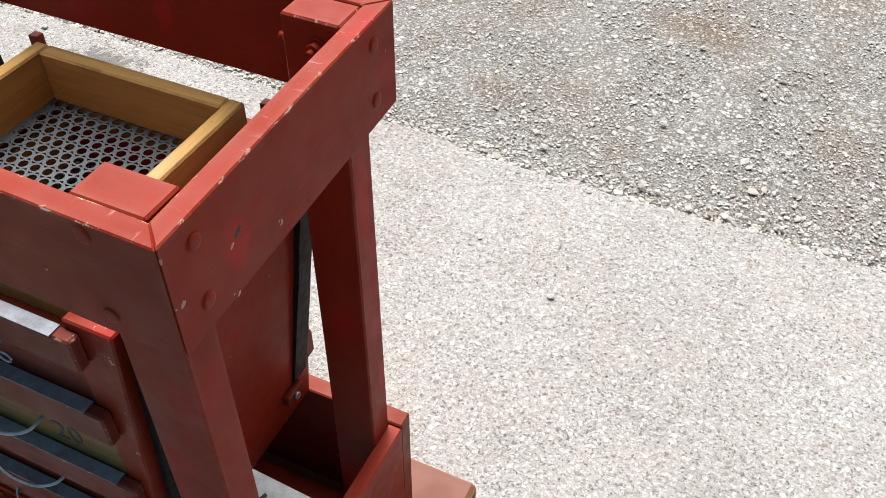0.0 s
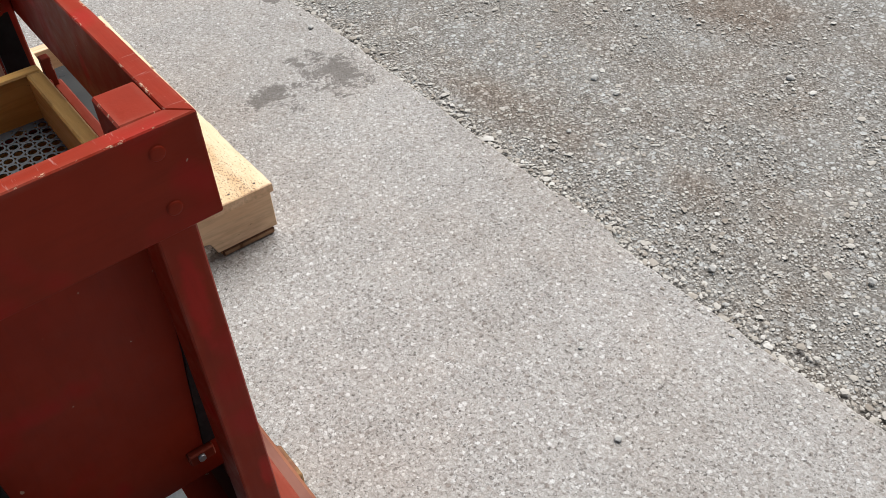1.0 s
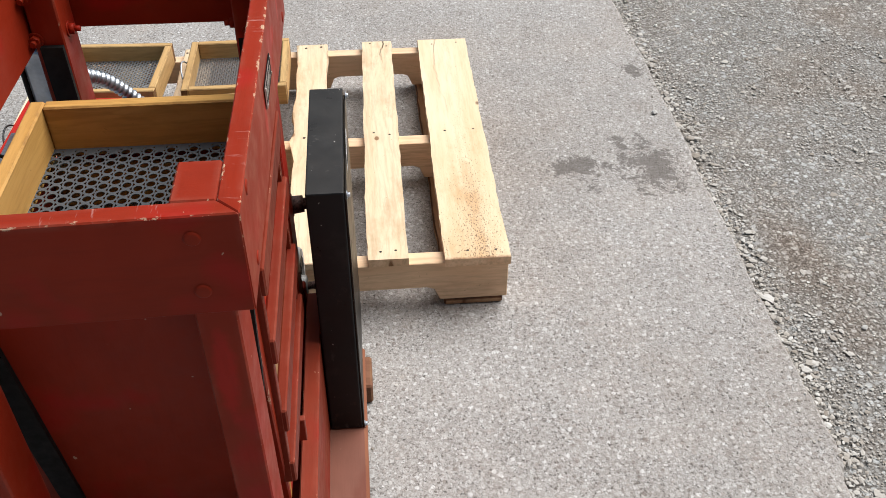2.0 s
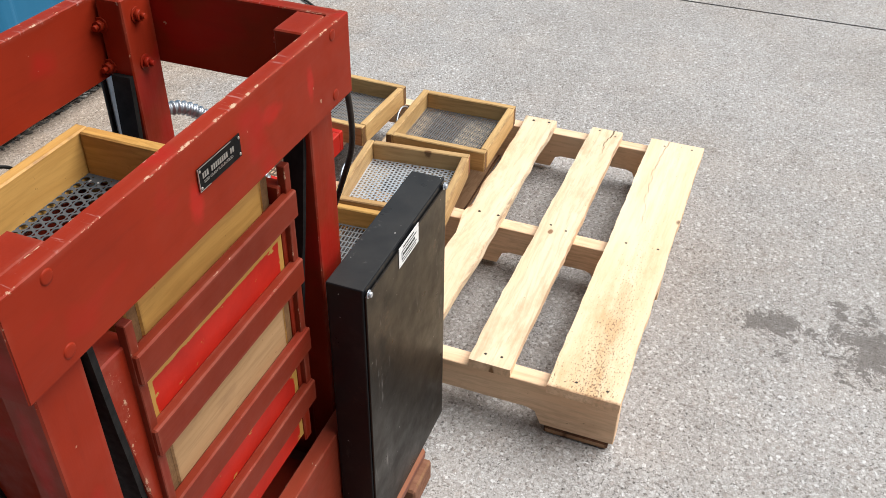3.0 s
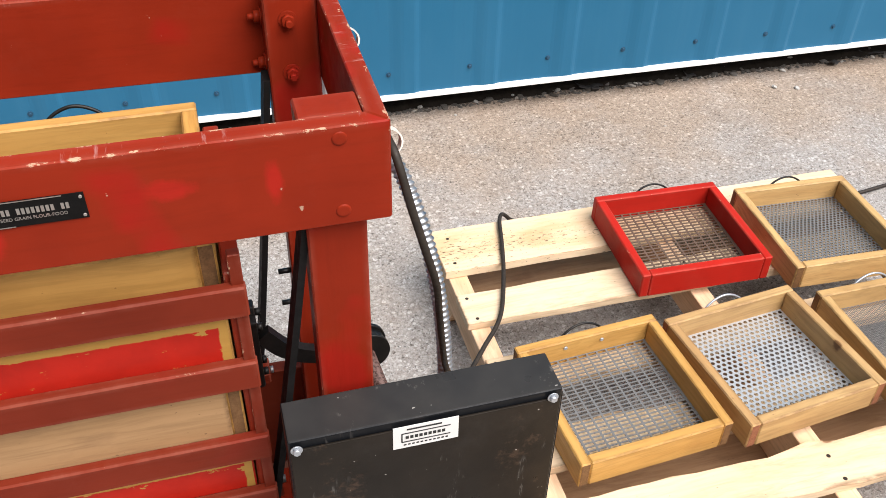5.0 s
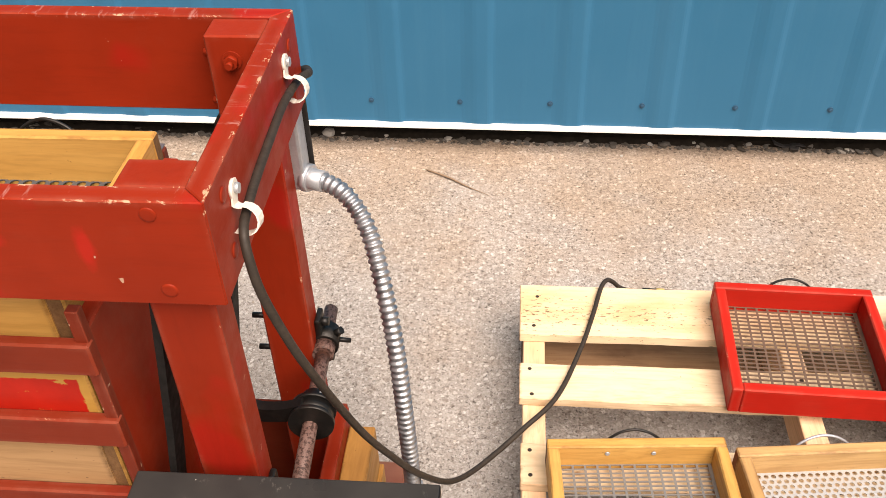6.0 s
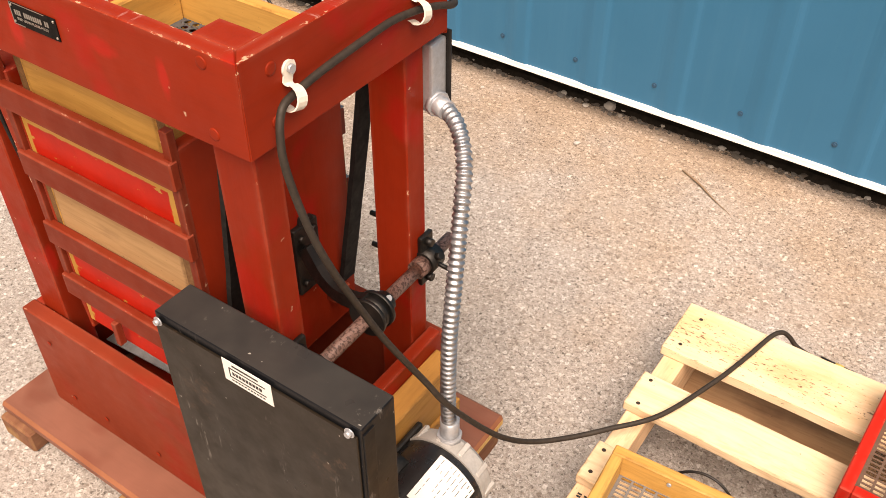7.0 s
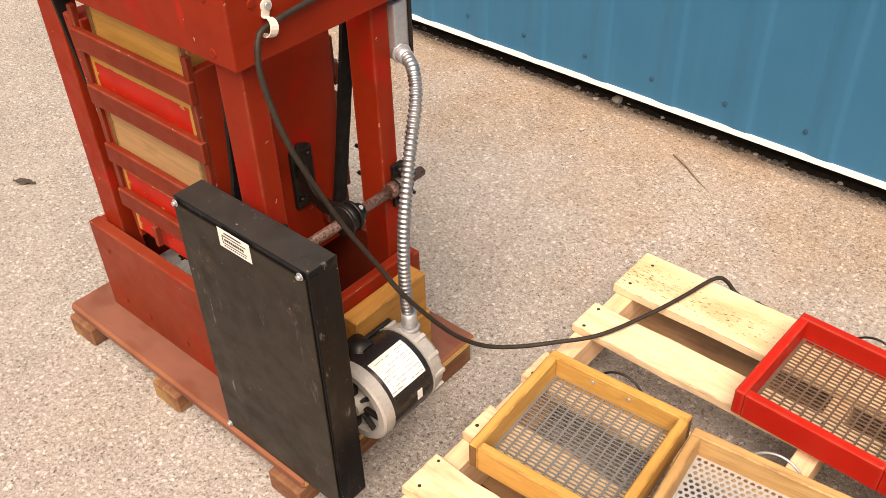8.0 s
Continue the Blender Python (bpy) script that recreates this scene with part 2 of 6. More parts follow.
def concrete_material():
    """Worn exposed-aggregate concrete: small pale, tan and grey stones in a grey matrix, with tracked dirt and damp spots."""
    n = Nodes("exposed_aggregate_concrete")
    at = n.coords(world=True)
    wob = n.t.nodes.new("ShaderNodeVectorMath")
    n.put(wob.inputs[0], at)
    wn = n.node("ShaderNodeTexNoise", Scale=140.0, Detail=2.0)
    n.put(wn.inputs["Vector"], at)
    sc = n.t.nodes.new("ShaderNodeVectorMath")
    sc.operation = "SCALE"
    n.put(sc.inputs[0], wn.outputs["Color"])
    sc.inputs["Scale"].default_value = 0.009
    n.put(wob.inputs[1], sc.outputs[0])
    wv = wob.outputs[0]
    med = n.noise(105, 6, 0.8, at, 0.6)
    col = n.ramp(med, (0.32, (0.27, 0.24, 0.212)), (0.44, (0.415, 0.38, 0.342)), (0.55, (0.52, 0.488, 0.446)), (0.66, (0.68, 0.655, 0.618)))
    body = None
    for scale, share, reach, stops in (
            (150, 0.34, 0.42, ((0.0, (0.15, 0.125, 0.105)), (0.22, (0.36, 0.31, 0.27)), (0.6, (0.55, 0.505, 0.46)), (1.0, (0.82, 0.79, 0.745)))),
            (82, 0.50, 0.38, ((0.0, (0.26, 0.215, 0.18)), (0.25, (0.50, 0.445, 0.395)), (0.7, (0.70, 0.665, 0.62)), (1.0, (0.86, 0.835, 0.795))))):
        v = n.voronoi(scale, wv)
        sep = n.t.nodes.new("ShaderNodeSeparateColor")
        n.put(sep.inputs[0], v.outputs["Color"])
        d = n.math("ADD", v.outputs["Distance"], n.math("MULTIPLY", n.math("SUBTRACT", n.noise(260, 3, 0.7, at), 0.5), 0.5))
        b = n.math("MULTIPLY", n.step(d, reach - 0.06, reach + 0.06, 1, 0), n.math("GREATER_THAN", sep.outputs[1], share))
        col = n.mix(n.math("MULTIPLY", b, 0.78), col, n.ramp(sep.outputs[0], *stops))
        body = b if body is None else n.math("MAXIMUM", body, b)
    col = n.mix(n.step(n.noise(270, 4, 0.75, at), 0.36, 0.62, 0.55, 0.0), col, (0.55, 0.51, 0.475), "MULTIPLY")
    patchy = n.step(n.noise(7, 4, 0.6, at), 0.35, 0.65, 0.02, -0.02)
    pv = n.voronoi(58, wv)
    psep = n.t.nodes.new("ShaderNodeSeparateColor")
    n.put(psep.inputs[0], pv.outputs["Color"])
    holes = n.math("MULTIPLY", n.step(n.math("ADD", pv.outputs["Distance"], n.math("MULTIPLY", n.noise(300, 3, 0.7, at), 0.16)), 0.20, 0.26, 1, 0), n.math("GREATER_THAN", psep.outputs[1], 0.90))
    pit = n.math("MAXIMUM", holes, n.step(n.math("ADD", n.noise(150, 5, 0.80, at, 0.5), patchy), 0.575, 0.615))
    col = n.mix(n.math("MULTIPLY", pit, 0.80), col, (0.085, 0.072, 0.062))
    wide = n.noise(1.3, 5, 0.6, at)
    col = n.mix(n.step(wide, 0.4, 0.7, 0, 0.7), col, (0.80, 0.775, 0.75), "MULTIPLY")
    blot = n.noise(8, 7, 0.78, at, 0.4)
    col = n.mix(n.step(blot, 0.54, 0.66, 0, 0.5), col, (0.76, 0.735, 0.71), "MULTIPLY")
    col = n.mix(n.step(blot, 0.32, 0.44, 0.6, 0), col, (1.13, 1.12, 1.11), "MULTIPLY")
    tan = n.noise(3.5, 4, 0.6, at)
    col = n.mix(n.step(tan, 0.45, 0.75, 0, 0.55), col, (1.0, 0.94, 0.885), "MULTIPLY")
    # tan dust blown against the shed
    sxy = n.t.nodes.new("ShaderNodeSeparateXYZ")
    n.put(sxy.inputs[0], at)
    dusty = n.math("ADD", n.step(sxy.outputs[1], -0.65, 0.55, 0.24, -0.35), n.noise(2.4, 5, 0.65, at))
    col = n.mix(n.step(dusty, 0.42, 0.74, 0, 0.85), col, (0.97, 0.81, 0.66), "MULTIPLY")
    # oil-dark damp spots near the gravel
    damp = None
    for cx, cy, rx, ry in ((-1.662, 1.690, 0.125, 0.092), (-1.682, 1.480, 0.055, 0.100), (-1.566, 1.521, 0.024, 0.024), (-1.785, 1.630, 0.050, 0.024), (-2.20, 1.768, 0.045, 0.03)):
        mp = n.t.nodes.new("ShaderNodeMapping")
        mp.vector_type = "TEXTURE"
        n.put(mp.inputs["Vector"], at)
        mp.inputs["Location"].default_value = (cx, cy, 0)
        mp.inputs["Scale"].default_value = (rx, ry, 1)
        ln = n.t.nodes.new("ShaderNodeVectorMath")
        ln.operation = "LENGTH"
        n.put(ln.inputs[0], mp.outputs[0])
        d = n.math("ADD", ln.outputs["Value"], n.math("ADD", n.math("MULTIPLY", n.noise(15, 7, 0.85, at, 0.6), 6.0), n.math("MULTIPLY", n.noise(110, 3, 0.7, at), 1.2)))
        m = n.step(d, 4.36, 4.44, 1, 0)
        damp = m if damp is None else n.math("MAXIMUM", damp, m)
    col = n.mix(n.math("MULTIPLY", damp, 0.72), col, (0.115, 0.096, 0.082))
    col = n.mix(1.0, col, (0.865, 0.890, 0.935), "MULTIPLY")
    height = n.math("ADD", n.math("MULTIPLY", body, 0.8), n.math("SUBTRACT", n.noise(200, 4, 0.65, at), n.math("MULTIPLY", pit, 1.2)))
    return n.finish(col, n.step(n.noise(80, 3, 0.5, at), 0.3, 0.7, 0.72, 0.92), height, 0.55, 0.003, spec=0.3)


def gravel_material():
    """Packed crushed stone and fines: three sizes of chips, brown earthy patches."""
    n = Nodes("packed_gravel")
    at = n.coords(world=True)
    a, b, c = n.voronoi(105, at), n.voronoi(55, at), n.voronoi(260, at)
    shades = []
    for v in (a, b, c):
        sp = n.t.nodes.new("ShaderNodeSeparateColor")
        n.put(sp.inputs[0], v.outputs["Color"])
        shades.append(sp)
    col = n.ramp(shades[2].outputs[0], (0, (0.085, 0.072, 0.060)), (0.4, (0.185, 0.160, 0.136)), (0.8, (0.28, 0.25, 0.22)), (1, (0.40, 0.372, 0.338)))
    mid = n.ramp(shades[0].outputs[0], (0, (0.22, 0.195, 0.168)), (0.5, (0.34, 0.312, 0.28)), (1, (0.52, 0.495, 0.46)))
    col = n.mix(n.math("MULTIPLY", n.math("GREATER_THAN", shades[0].outputs[1], 0.45), n.step(a.outputs["Distance"], 0.36, 0.46, 1, 0)), col, mid)
    grey = n.ramp(shades[1].outputs[0], (0, (0.28, 0.26, 0.235)), (1, (0.54, 0.52, 0.485)))
    col = n.mix(n.math("MULTIPLY", n.math("GREATER_THAN", shades[1].outputs[1], 0.74), n.step(b.outputs["Distance"], 0.36, 0.46, 1, 0)), col, grey)
    rim = n.math("MULTIPLY", n.step(a.outputs["Distance"], 0.44, 0.50), n.step(a.outputs["Distance"], 0.52, 0.64, 1, 0))
    col = n.mix(n.math("MULTIPLY", rim, 0.4), col, (0.09, 0.077, 0.065))
    col = n.mix(n.step(n.noise(2.6, 5, 0.65, at), 0.46, 0.68, 0, 0.7), col, (0.86, 0.74, 0.65), "MULTIPLY")
    col = n.mix(n.step(n.noise(12, 4, 0.6, at), 0.52, 0.75, 0, 0.35), col, (0.30, 0.28, 0.25))
    for cx, cy, rx, ry in ((-1.22, 1.97, 0.26, 0.08), (-0.65, 2.08, 0.10, 0.07), (-0.25, 2.63, 0.16, 0.10), (-1.2, 2.86, 0.35, 0.16)):
        mp = n.t.nodes.new("ShaderNodeMapping")
        mp.vector_type = "TEXTURE"
        n.put(mp.inputs["Vector"], at)
        mp.inputs["Location"].default_value = (cx, cy, 0)
        mp.inputs["Scale"].default_value = (rx, ry, 1)
        ln = n.t.nodes.new("ShaderNodeVectorMath")
        ln.operation = "LENGTH"
        n.put(ln.inputs[0], mp.outputs[0])
        bare = n.math("ADD", ln.outputs["Value"], n.math("MULTIPLY", n.noise(9, 5, 0.7, at), 1.4))
        col = n.mix(n.step(bare, 1.1, 2.0, 0.65, 0), col, (0.74, 0.63, 0.55), "MULTIPLY")
    col = n.mix(1.0, col, (0.915, 0.965, 1.02), "MULTIPLY")
    height = n.math("ADD", n.math("SUBTRACT", 1.0, a.outputs["Distance"]), n.math("ADD", n.math("MULTIPLY", n.noise(9, 5, 0.7, at), 2.0), n.math("MULTIPLY", c.outputs["Distance"], -0.6)))
    return n.finish(col, 0.92, height, 0.4, 0.0025, spec=0.2)


def loose_stone_material(name="loose_stone", k=1.0):
    n = Nodes(name)
    r = n.t.nodes.new("ShaderNodeNewGeometry").outputs["Random Per Island"]
    col = n.ramp(r, *[(p, tuple(k * c for c in q)) for p, q in ((0, (0.25, 0.215, 0.18)), (0.2, (0.36, 0.325, 0.285)), (0.55, (0.46, 0.43, 0.39)), (0.85, (0.51, 0.485, 0.45)), (1, (0.60, 0.58, 0.545)))])
    at = n.coords()
    col = n.mix(n.step(n.noise(180, 4, 0.7, at), 0.4, 0.7, 0, 0.3), col, (0.25 * k, 0.22 * k, 0.18 * k))
    return n.finish(col, 0.88, n.noise(300, 4, 0.6, at), 0.12, 0.0006, spec=0.3)


def plain(name, color, rough, metallic=0.0, vary=0.25, scale=60, bump=0.15, spec=0.5):
    n = Nodes(name)
    at = n.coords()
    col = n.mix(n.step(n.noise(scale, 5, 0.65, at), 0.35, 0.7, 0, 1), color, tuple(c * (1 - vary) for c in color))
    r = n.step(n.noise(scale * 2, 3, 0.6, at), 0.3, 0.7, max(rough - 0.08, 0.02), min(rough + 0.1, 1))
    return n.finish(col, r, n.noise(scale * 4, 3, 0.6, at), bump, 0.001, metallic, spec)


def blue_siding_material():
    n = Nodes("blue_painted_steel")
    at = n.coords(shuffle=False)
    streak = n.coords((1, 1, 0.06), shuffle=False)
    col = n.mix(n.step(n.noise(3, 4, 0.6, at), 0.35, 0.7), (0.020, 0.140, 0.262), (0.024, 0.151, 0.282))
    col = n.mix(n.step(n.noise(28, 5, 0.65, streak), 0.5, 0.78, 0, 0.3), col, (0.042, 0.18, 0.315))
    col = n.mix(n.step(n.noise(60, 5, 0.7, streak), 0.6, 0.8, 0, 0.25), col, (0.022, 0.10, 0.20))
    return n.finish(col, n.step(n.noise(12, 3, 0.5, at), 0.3, 0.7, 0.34, 0.46), n.noise(5, 2, 0.5, at), 0.06, 0.01, spec=0.3)


def guard_paint_material(name, dark, light, spec=0.20):
    """Flat black enamel with rust blooms, dust and pale scuffs."""
    n = Nodes(name)
    at = n.coords()
    col = n.mix(n.step(n.noise(6, 4, 0.6, at), 0.35, 0.65), dark, light)
    col = n.mix(n.step(n.noise(11, 5, 0.7, at), 0.56, 0.80, 0, 0.3), col, (0.06, 0.052, 0.046))
    rust = n.step(n.math("MULTIPLY", n.noise(9, 2, 0.5, at), n.noise(60, 6, 0.75, at)), 0.35, 0.44, 0, 0.4)
    col = n.mix(rust, col, (0.11, 0.065, 0.042))
    scuff = n.math("MULTIPLY", n.step(n.noise(8, 2, 0.5, at), 0.52, 0.66), n.step(n.noise(55, 4, 0.7, n.coords((1.6, 1, 0.30))), 0.60, 0.70, 0, 0.8))
    col = n.mix(scuff, col, (0.21, 0.195, 0.18))
    col = n.mix(n.step(n.noise(120, 2, 0.5, at), 0.745, 0.765, 0, 0.9), col, (0.34, 0.33, 0.31))
    return n.finish(col, n.step(n.noise(20, 4, 0.6, at), 0.3, 0.7, 0.26, 0.48), n.noise(90, 4, 0.6, at), 0.14, 0.001, spec=spec)


RED = red_paint("barn_red_paint", (0.224, 0.0195, 0.0066), (0.36, 0.011, 0.009), -0.6)
RED_EDGE = red_paint("barn_red_paint_worn_edge", (0.224, 0.0195, 0.0066), (0.36, 0.011, 0.009), 1)
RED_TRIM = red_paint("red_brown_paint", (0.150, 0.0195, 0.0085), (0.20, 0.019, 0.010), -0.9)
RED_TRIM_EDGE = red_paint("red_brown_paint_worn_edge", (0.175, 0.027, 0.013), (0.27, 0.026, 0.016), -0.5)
DUSTY_RED = red_paint("dusty_red_brown_paint", (0.185, 0.078, 0.055), (0.155, 0.050, 0.034), 0.5)
DUSTY_EDGE = red_paint("dusty_red_brown_worn_edge", (0.225, 0.090, 0.050), (0.19, 0.066, 0.038), 1)
TRAY_RED = red_paint("bright_red_paint", (0.375, 0.0160, 0.0095), (0.44, 0.018, 0.011), 0.2)
TRAY_RED_EDGE = red_paint("bright_red_paint_worn_edge", (0.385, 0.021, 0.013), (0.44, 0.024, 0.014), 1)
RUNNER = wood("worn_brown_block", (0.23, 0.105, 0.06), (0.17, 0.07, 0.038), (0.48, 0.30, 0.11), 0.8, 0.8, 0.9, False)
END_GRAIN = wood("dark_end_grain", (0.24, 0.125, 0.052), (0.14, 0.068, 0.028), (0.10, 0.05, 0.02), 3.0, 0.7, 0.6, False)
END_RED = wood("reddish_end_grain", (0.36, 0.15, 0.075), (0.26, 0.095, 0.05), (0.12, 0.05, 0.03), 3.0, 0.7, 0.5, False)
PINE = wood("fresh_pine", (0.83, 0.655, 0.455), (0.74, 0.54, 0.335), (0.42, 0.25, 0.12), 1.0, 0.68, 0.75)
PINE_OLD = pitted_pine_material("flecked_pine", -0.02, 0.18, 210, 0.35)
PINE_PITTED = pitted_pine_material()
PINE_ROUGH = wood("rough_sawn_pine", (0.86, 0.61, 0.40), (0.76, 0.49, 0.29), (0.36, 0.20, 0.11), 1.0, 0.75, 0.4)
PINE_DARK = wood("brown_weathered_pine", (0.44, 0.27, 0.15), (0.34, 0.19, 0.10), (0.16, 0.08, 0.045), 1.0, 0.8, 0.7)
BARK = wood("dark_bark_edge", (0.16, 0.07, 0.035), (0.09, 0.04, 0.02), (0.05, 0.03, 0.02), 1.0, 0.85, 0.5, False)
VARNISH = wood("varnished_fir", (0.62, 0.355, 0.105), (0.50, 0.255, 0.062), (0.27, 0.11, 0.032), 1.1, 0.46, 0.4)
VARNISH_PALE = wood("pale_varnished_fir", (0.62, 0.40, 0.17), (0.50, 0.29, 0.11), (0.2, 0.11, 0.04), 1.1, 0.48, 0.4)
VARNISH_RED = wood("reddish_fir", (0.56, 0.365, 0.16), (0.44, 0.25, 0.10), (0.24, 0.09, 0.045), 1.1, 0.5, 0.4)
OLD_PINE = wood("greyed_dirty_pine", (0.46, 0.275, 0.135), (0.38, 0.22, 0.10), (0.19, 0.105, 0.055), 1.1, 0.7, 0.8)
# darker fir for a tray front; shade between the rails is painted in
SHADED_FRONT = wood("shaded_front_wood", (0.26, 0.125, 0.030), (0.19, 0.085, 0.020), (0.08, 0.035, 0.012), 1.1, 0.6, 0.6)
PLANK_END = wood("worn_plank_end", (0.72, 0.46, 0.18), (0.58, 0.34, 0.12), (0.26, 0.11, 0.05), 2.0, 0.75, 0.5, False)
BLOCK_WOOD = wood("yellow_pine_block", (0.50, 0.26, 0.07), (0.40, 0.18, 0.045), (0.2, 0.09, 0.03), 0.8, 0.5, 0.3)
GALV = metal("galvanised_steel", (0.52, 0.555, 0.60), 0.40, (0.34, 0.34, 0.34), 0.5, 0.65)
SHEET_GREY = metal("dull_galvanised_chute", (0.60, 0.62, 0.63), 0.5, (0.34, 0.33, 0.32), 0.5, 0.2)
SCREEN_GREY = metal("grey_slotted_steel", (0.19, 0.19, 0.19), 0.5, (0.15, 0.145, 0.135), 0.45, 0.3)
GALV_DULL = metal("dull_galvanised_sheet", (0.42, 0.43, 0.44), 0.5, (0.22, 0.21, 0.2), 0.7)
ZINC = metal("bright_zinc_mesh", (0.46, 0.48, 0.50), 0.42, (0.36, 0.355, 0.345), 0.3, 0.4)
SCREEN_DARK = metal("grey_steel_screen", (0.078, 0.088, 0.098), 0.55, (0.085, 0.085, 0.085), 0.3, 0.2)
TIN = metal("dull_tin_edge", (0.23, 0.25, 0.28), 0.5, (0.15, 0.04, 0.03), 0.5, 0.4)
SCREEN_BRASS = metal("tarnished_slotted_screen", (0.15, 0.098, 0.070), 0.6, (0.085, 0.045, 0.030), 0.6, 0.3)
RUST = rusty_shaft_material()
IRON = metal("greasy_black_iron", (0.008, 0.0075, 0.007), 0.45, (0.024, 0.018, 0.014), 0.35, 0.2)
BLACK = guard_paint_material("black_enamel", (0.004, 0.0045, 0.006), (0.007, 0.008, 0.010))
BLACK_DUSTY = guard_paint_material("dusty_black_enamel", (0.009, 0.0068, 0.0048), (0.018, 0.0132, 0.0090), 0.22)
# lighter copy for the guard's top: dust, plus sky sheen put into the colour
BLACK_TOP = guard_paint_material("dust_and_sky_sheen_enamel", (0.014, 0.0145, 0.016), (0.034, 0.033, 0.032))
NAIL = plain("brown_nail_head", (0.045, 0.032, 0.024), 0.55, 0, 0.5, 90, 0.1, 0.3)
RUBBER = plain("black_rubber", (0.018, 0.016, 0.015), 0.55, 0, 0.4, 50, spec=0.3)
CORD = plain("dusty_rubber_cord", (0.034, 0.026, 0.020), 0.6, 0, 0.45, 90, spec=0.35)
CONDUIT = metal("ribbed_zinc_conduit", (0.43, 0.46, 0.50), 0.38, (0.24, 0.24, 0.25), 0.45, 0.95)
BELT = plain("black_hanger_strap", (0.013, 0.012, 0.012), 0.6, 0, 0.5, 40, spec=0.15)
YELLOW = plain("faded_yellow_plastic", (0.58, 0.42, 0.12), 0.5)
NYLON = plain("cream_nylon", (0.78, 0.74, 0.66), 0.4, 0, 0.15)
WHITE_LABEL = plain("white_label_paper", (0.80, 0.79, 0.77), 0.5, 0, 0.08, 20, 0.03)
INK = plain("black_ink", (0.02, 0.02, 0.02), 0.6, 0, 0.1)
PLATE = plain("worn_black_nameplate", (0.008, 0.0075, 0.0075), 0.6, 0, 0.4, 60, 0.2, 0.12)
SILVER_INK = metal("bare_tin", (0.62, 0.6, 0.57), 0.4, (0.35, 0.2, 0.16), 0.4)
MOTOR_BLACK = plain("black_motor_shell", (0.018, 0.018, 0.019), 0.3, 0, 0.4, 30, 0.05)
ALU = metal("cast_aluminium", (0.50, 0.49, 0.47), 0.55, (0.34, 0.33, 0.31), 0.5, 0.35)
BLUE = blue_siding_material()
SCREW_BLUE = plain("dark_blue_screw_paint", (0.020, 0.085, 0.16), 0.5)
WHITE_TRIM = plain("white_painted_trim", (0.80, 0.80, 0.78), 0.45, 0, 0.12, 15, 0.03)
# soil whose black also carries the shade under the trim
SOIL = plain("shade_black_soil", (0.022, 0.018, 0.014), 0.95, 0, 0.5, 40, 0.9, 0.2)
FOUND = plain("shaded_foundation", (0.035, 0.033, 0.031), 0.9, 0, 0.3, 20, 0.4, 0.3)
CONCRETE = concrete_material()
GRAVEL = gravel_material()
STONE = loose_stone_material()
# copy of the loose stone, darkened for the shade below the siding
DARK_STONE = loose_stone_material("gap_shaded_stone", 0.27)
PALE_ROCK = plain("pale_grey_rock", (0.50, 0.485, 0.46), 0.85, 0, 0.25, 50, 0.25, 0.3)
TWIG = plain("dry_twig", (0.30, 0.20, 0.13), 0.85, 0, 0.4, 80, 0.5)
WEED = plain("green_leaf", (0.10, 0.17, 0.035), 0.55, 0, 0.4, 60, 0.3)
SCRAP = plain("weathered_felt", (0.060, 0.060, 0.062), 0.8, 0, 0.5, 60, 0.5, 0.3)
LEAF = plain("dead_leaf", (0.075, 0.058, 0.046), 0.85, 0, 0.4, 80, 0.4)

# ---- building helpers ----
PLACE = {}


def thing(name, m, label, category, group=""):
    ob = new(name)
    ob.empty_display_size = 0.05
    ob.matrix_basis = m
    PLACE[ob] = m.copy()
    return tagged(ob, label, category, group)


def put(name, me, m, parent=None, label=""):
    """Links a mesh at the world pose m, under a parent if one is given."""
    ob = new(name, me)
    PLACE[ob] = m.copy()
    if parent is not None:
        ob.parent = parent
        ob.matrix_basis = PLACE[parent].inverted() @ m
    else:
        ob.matrix_basis = m
    return tagged(ob, label)


def mesh_of(name, bm, mats, smooth=False):
    me = bpy.data.meshes.new(name)
    bm.normal_update()
    bm.to_mesh(me)
    bm.free()
    for m in mats if isinstance(mats, (list, tuple)) else [mats]:
        me.materials.append(m)
    if smooth:
        me.shade_smooth()
    return me


def part(name, bm, mats, parent, label="", m=None, smooth=False):
    m = m if m is not None else Matrix()
    return put(name, mesh_of(name, bm, mats, smooth), m, parent, label)


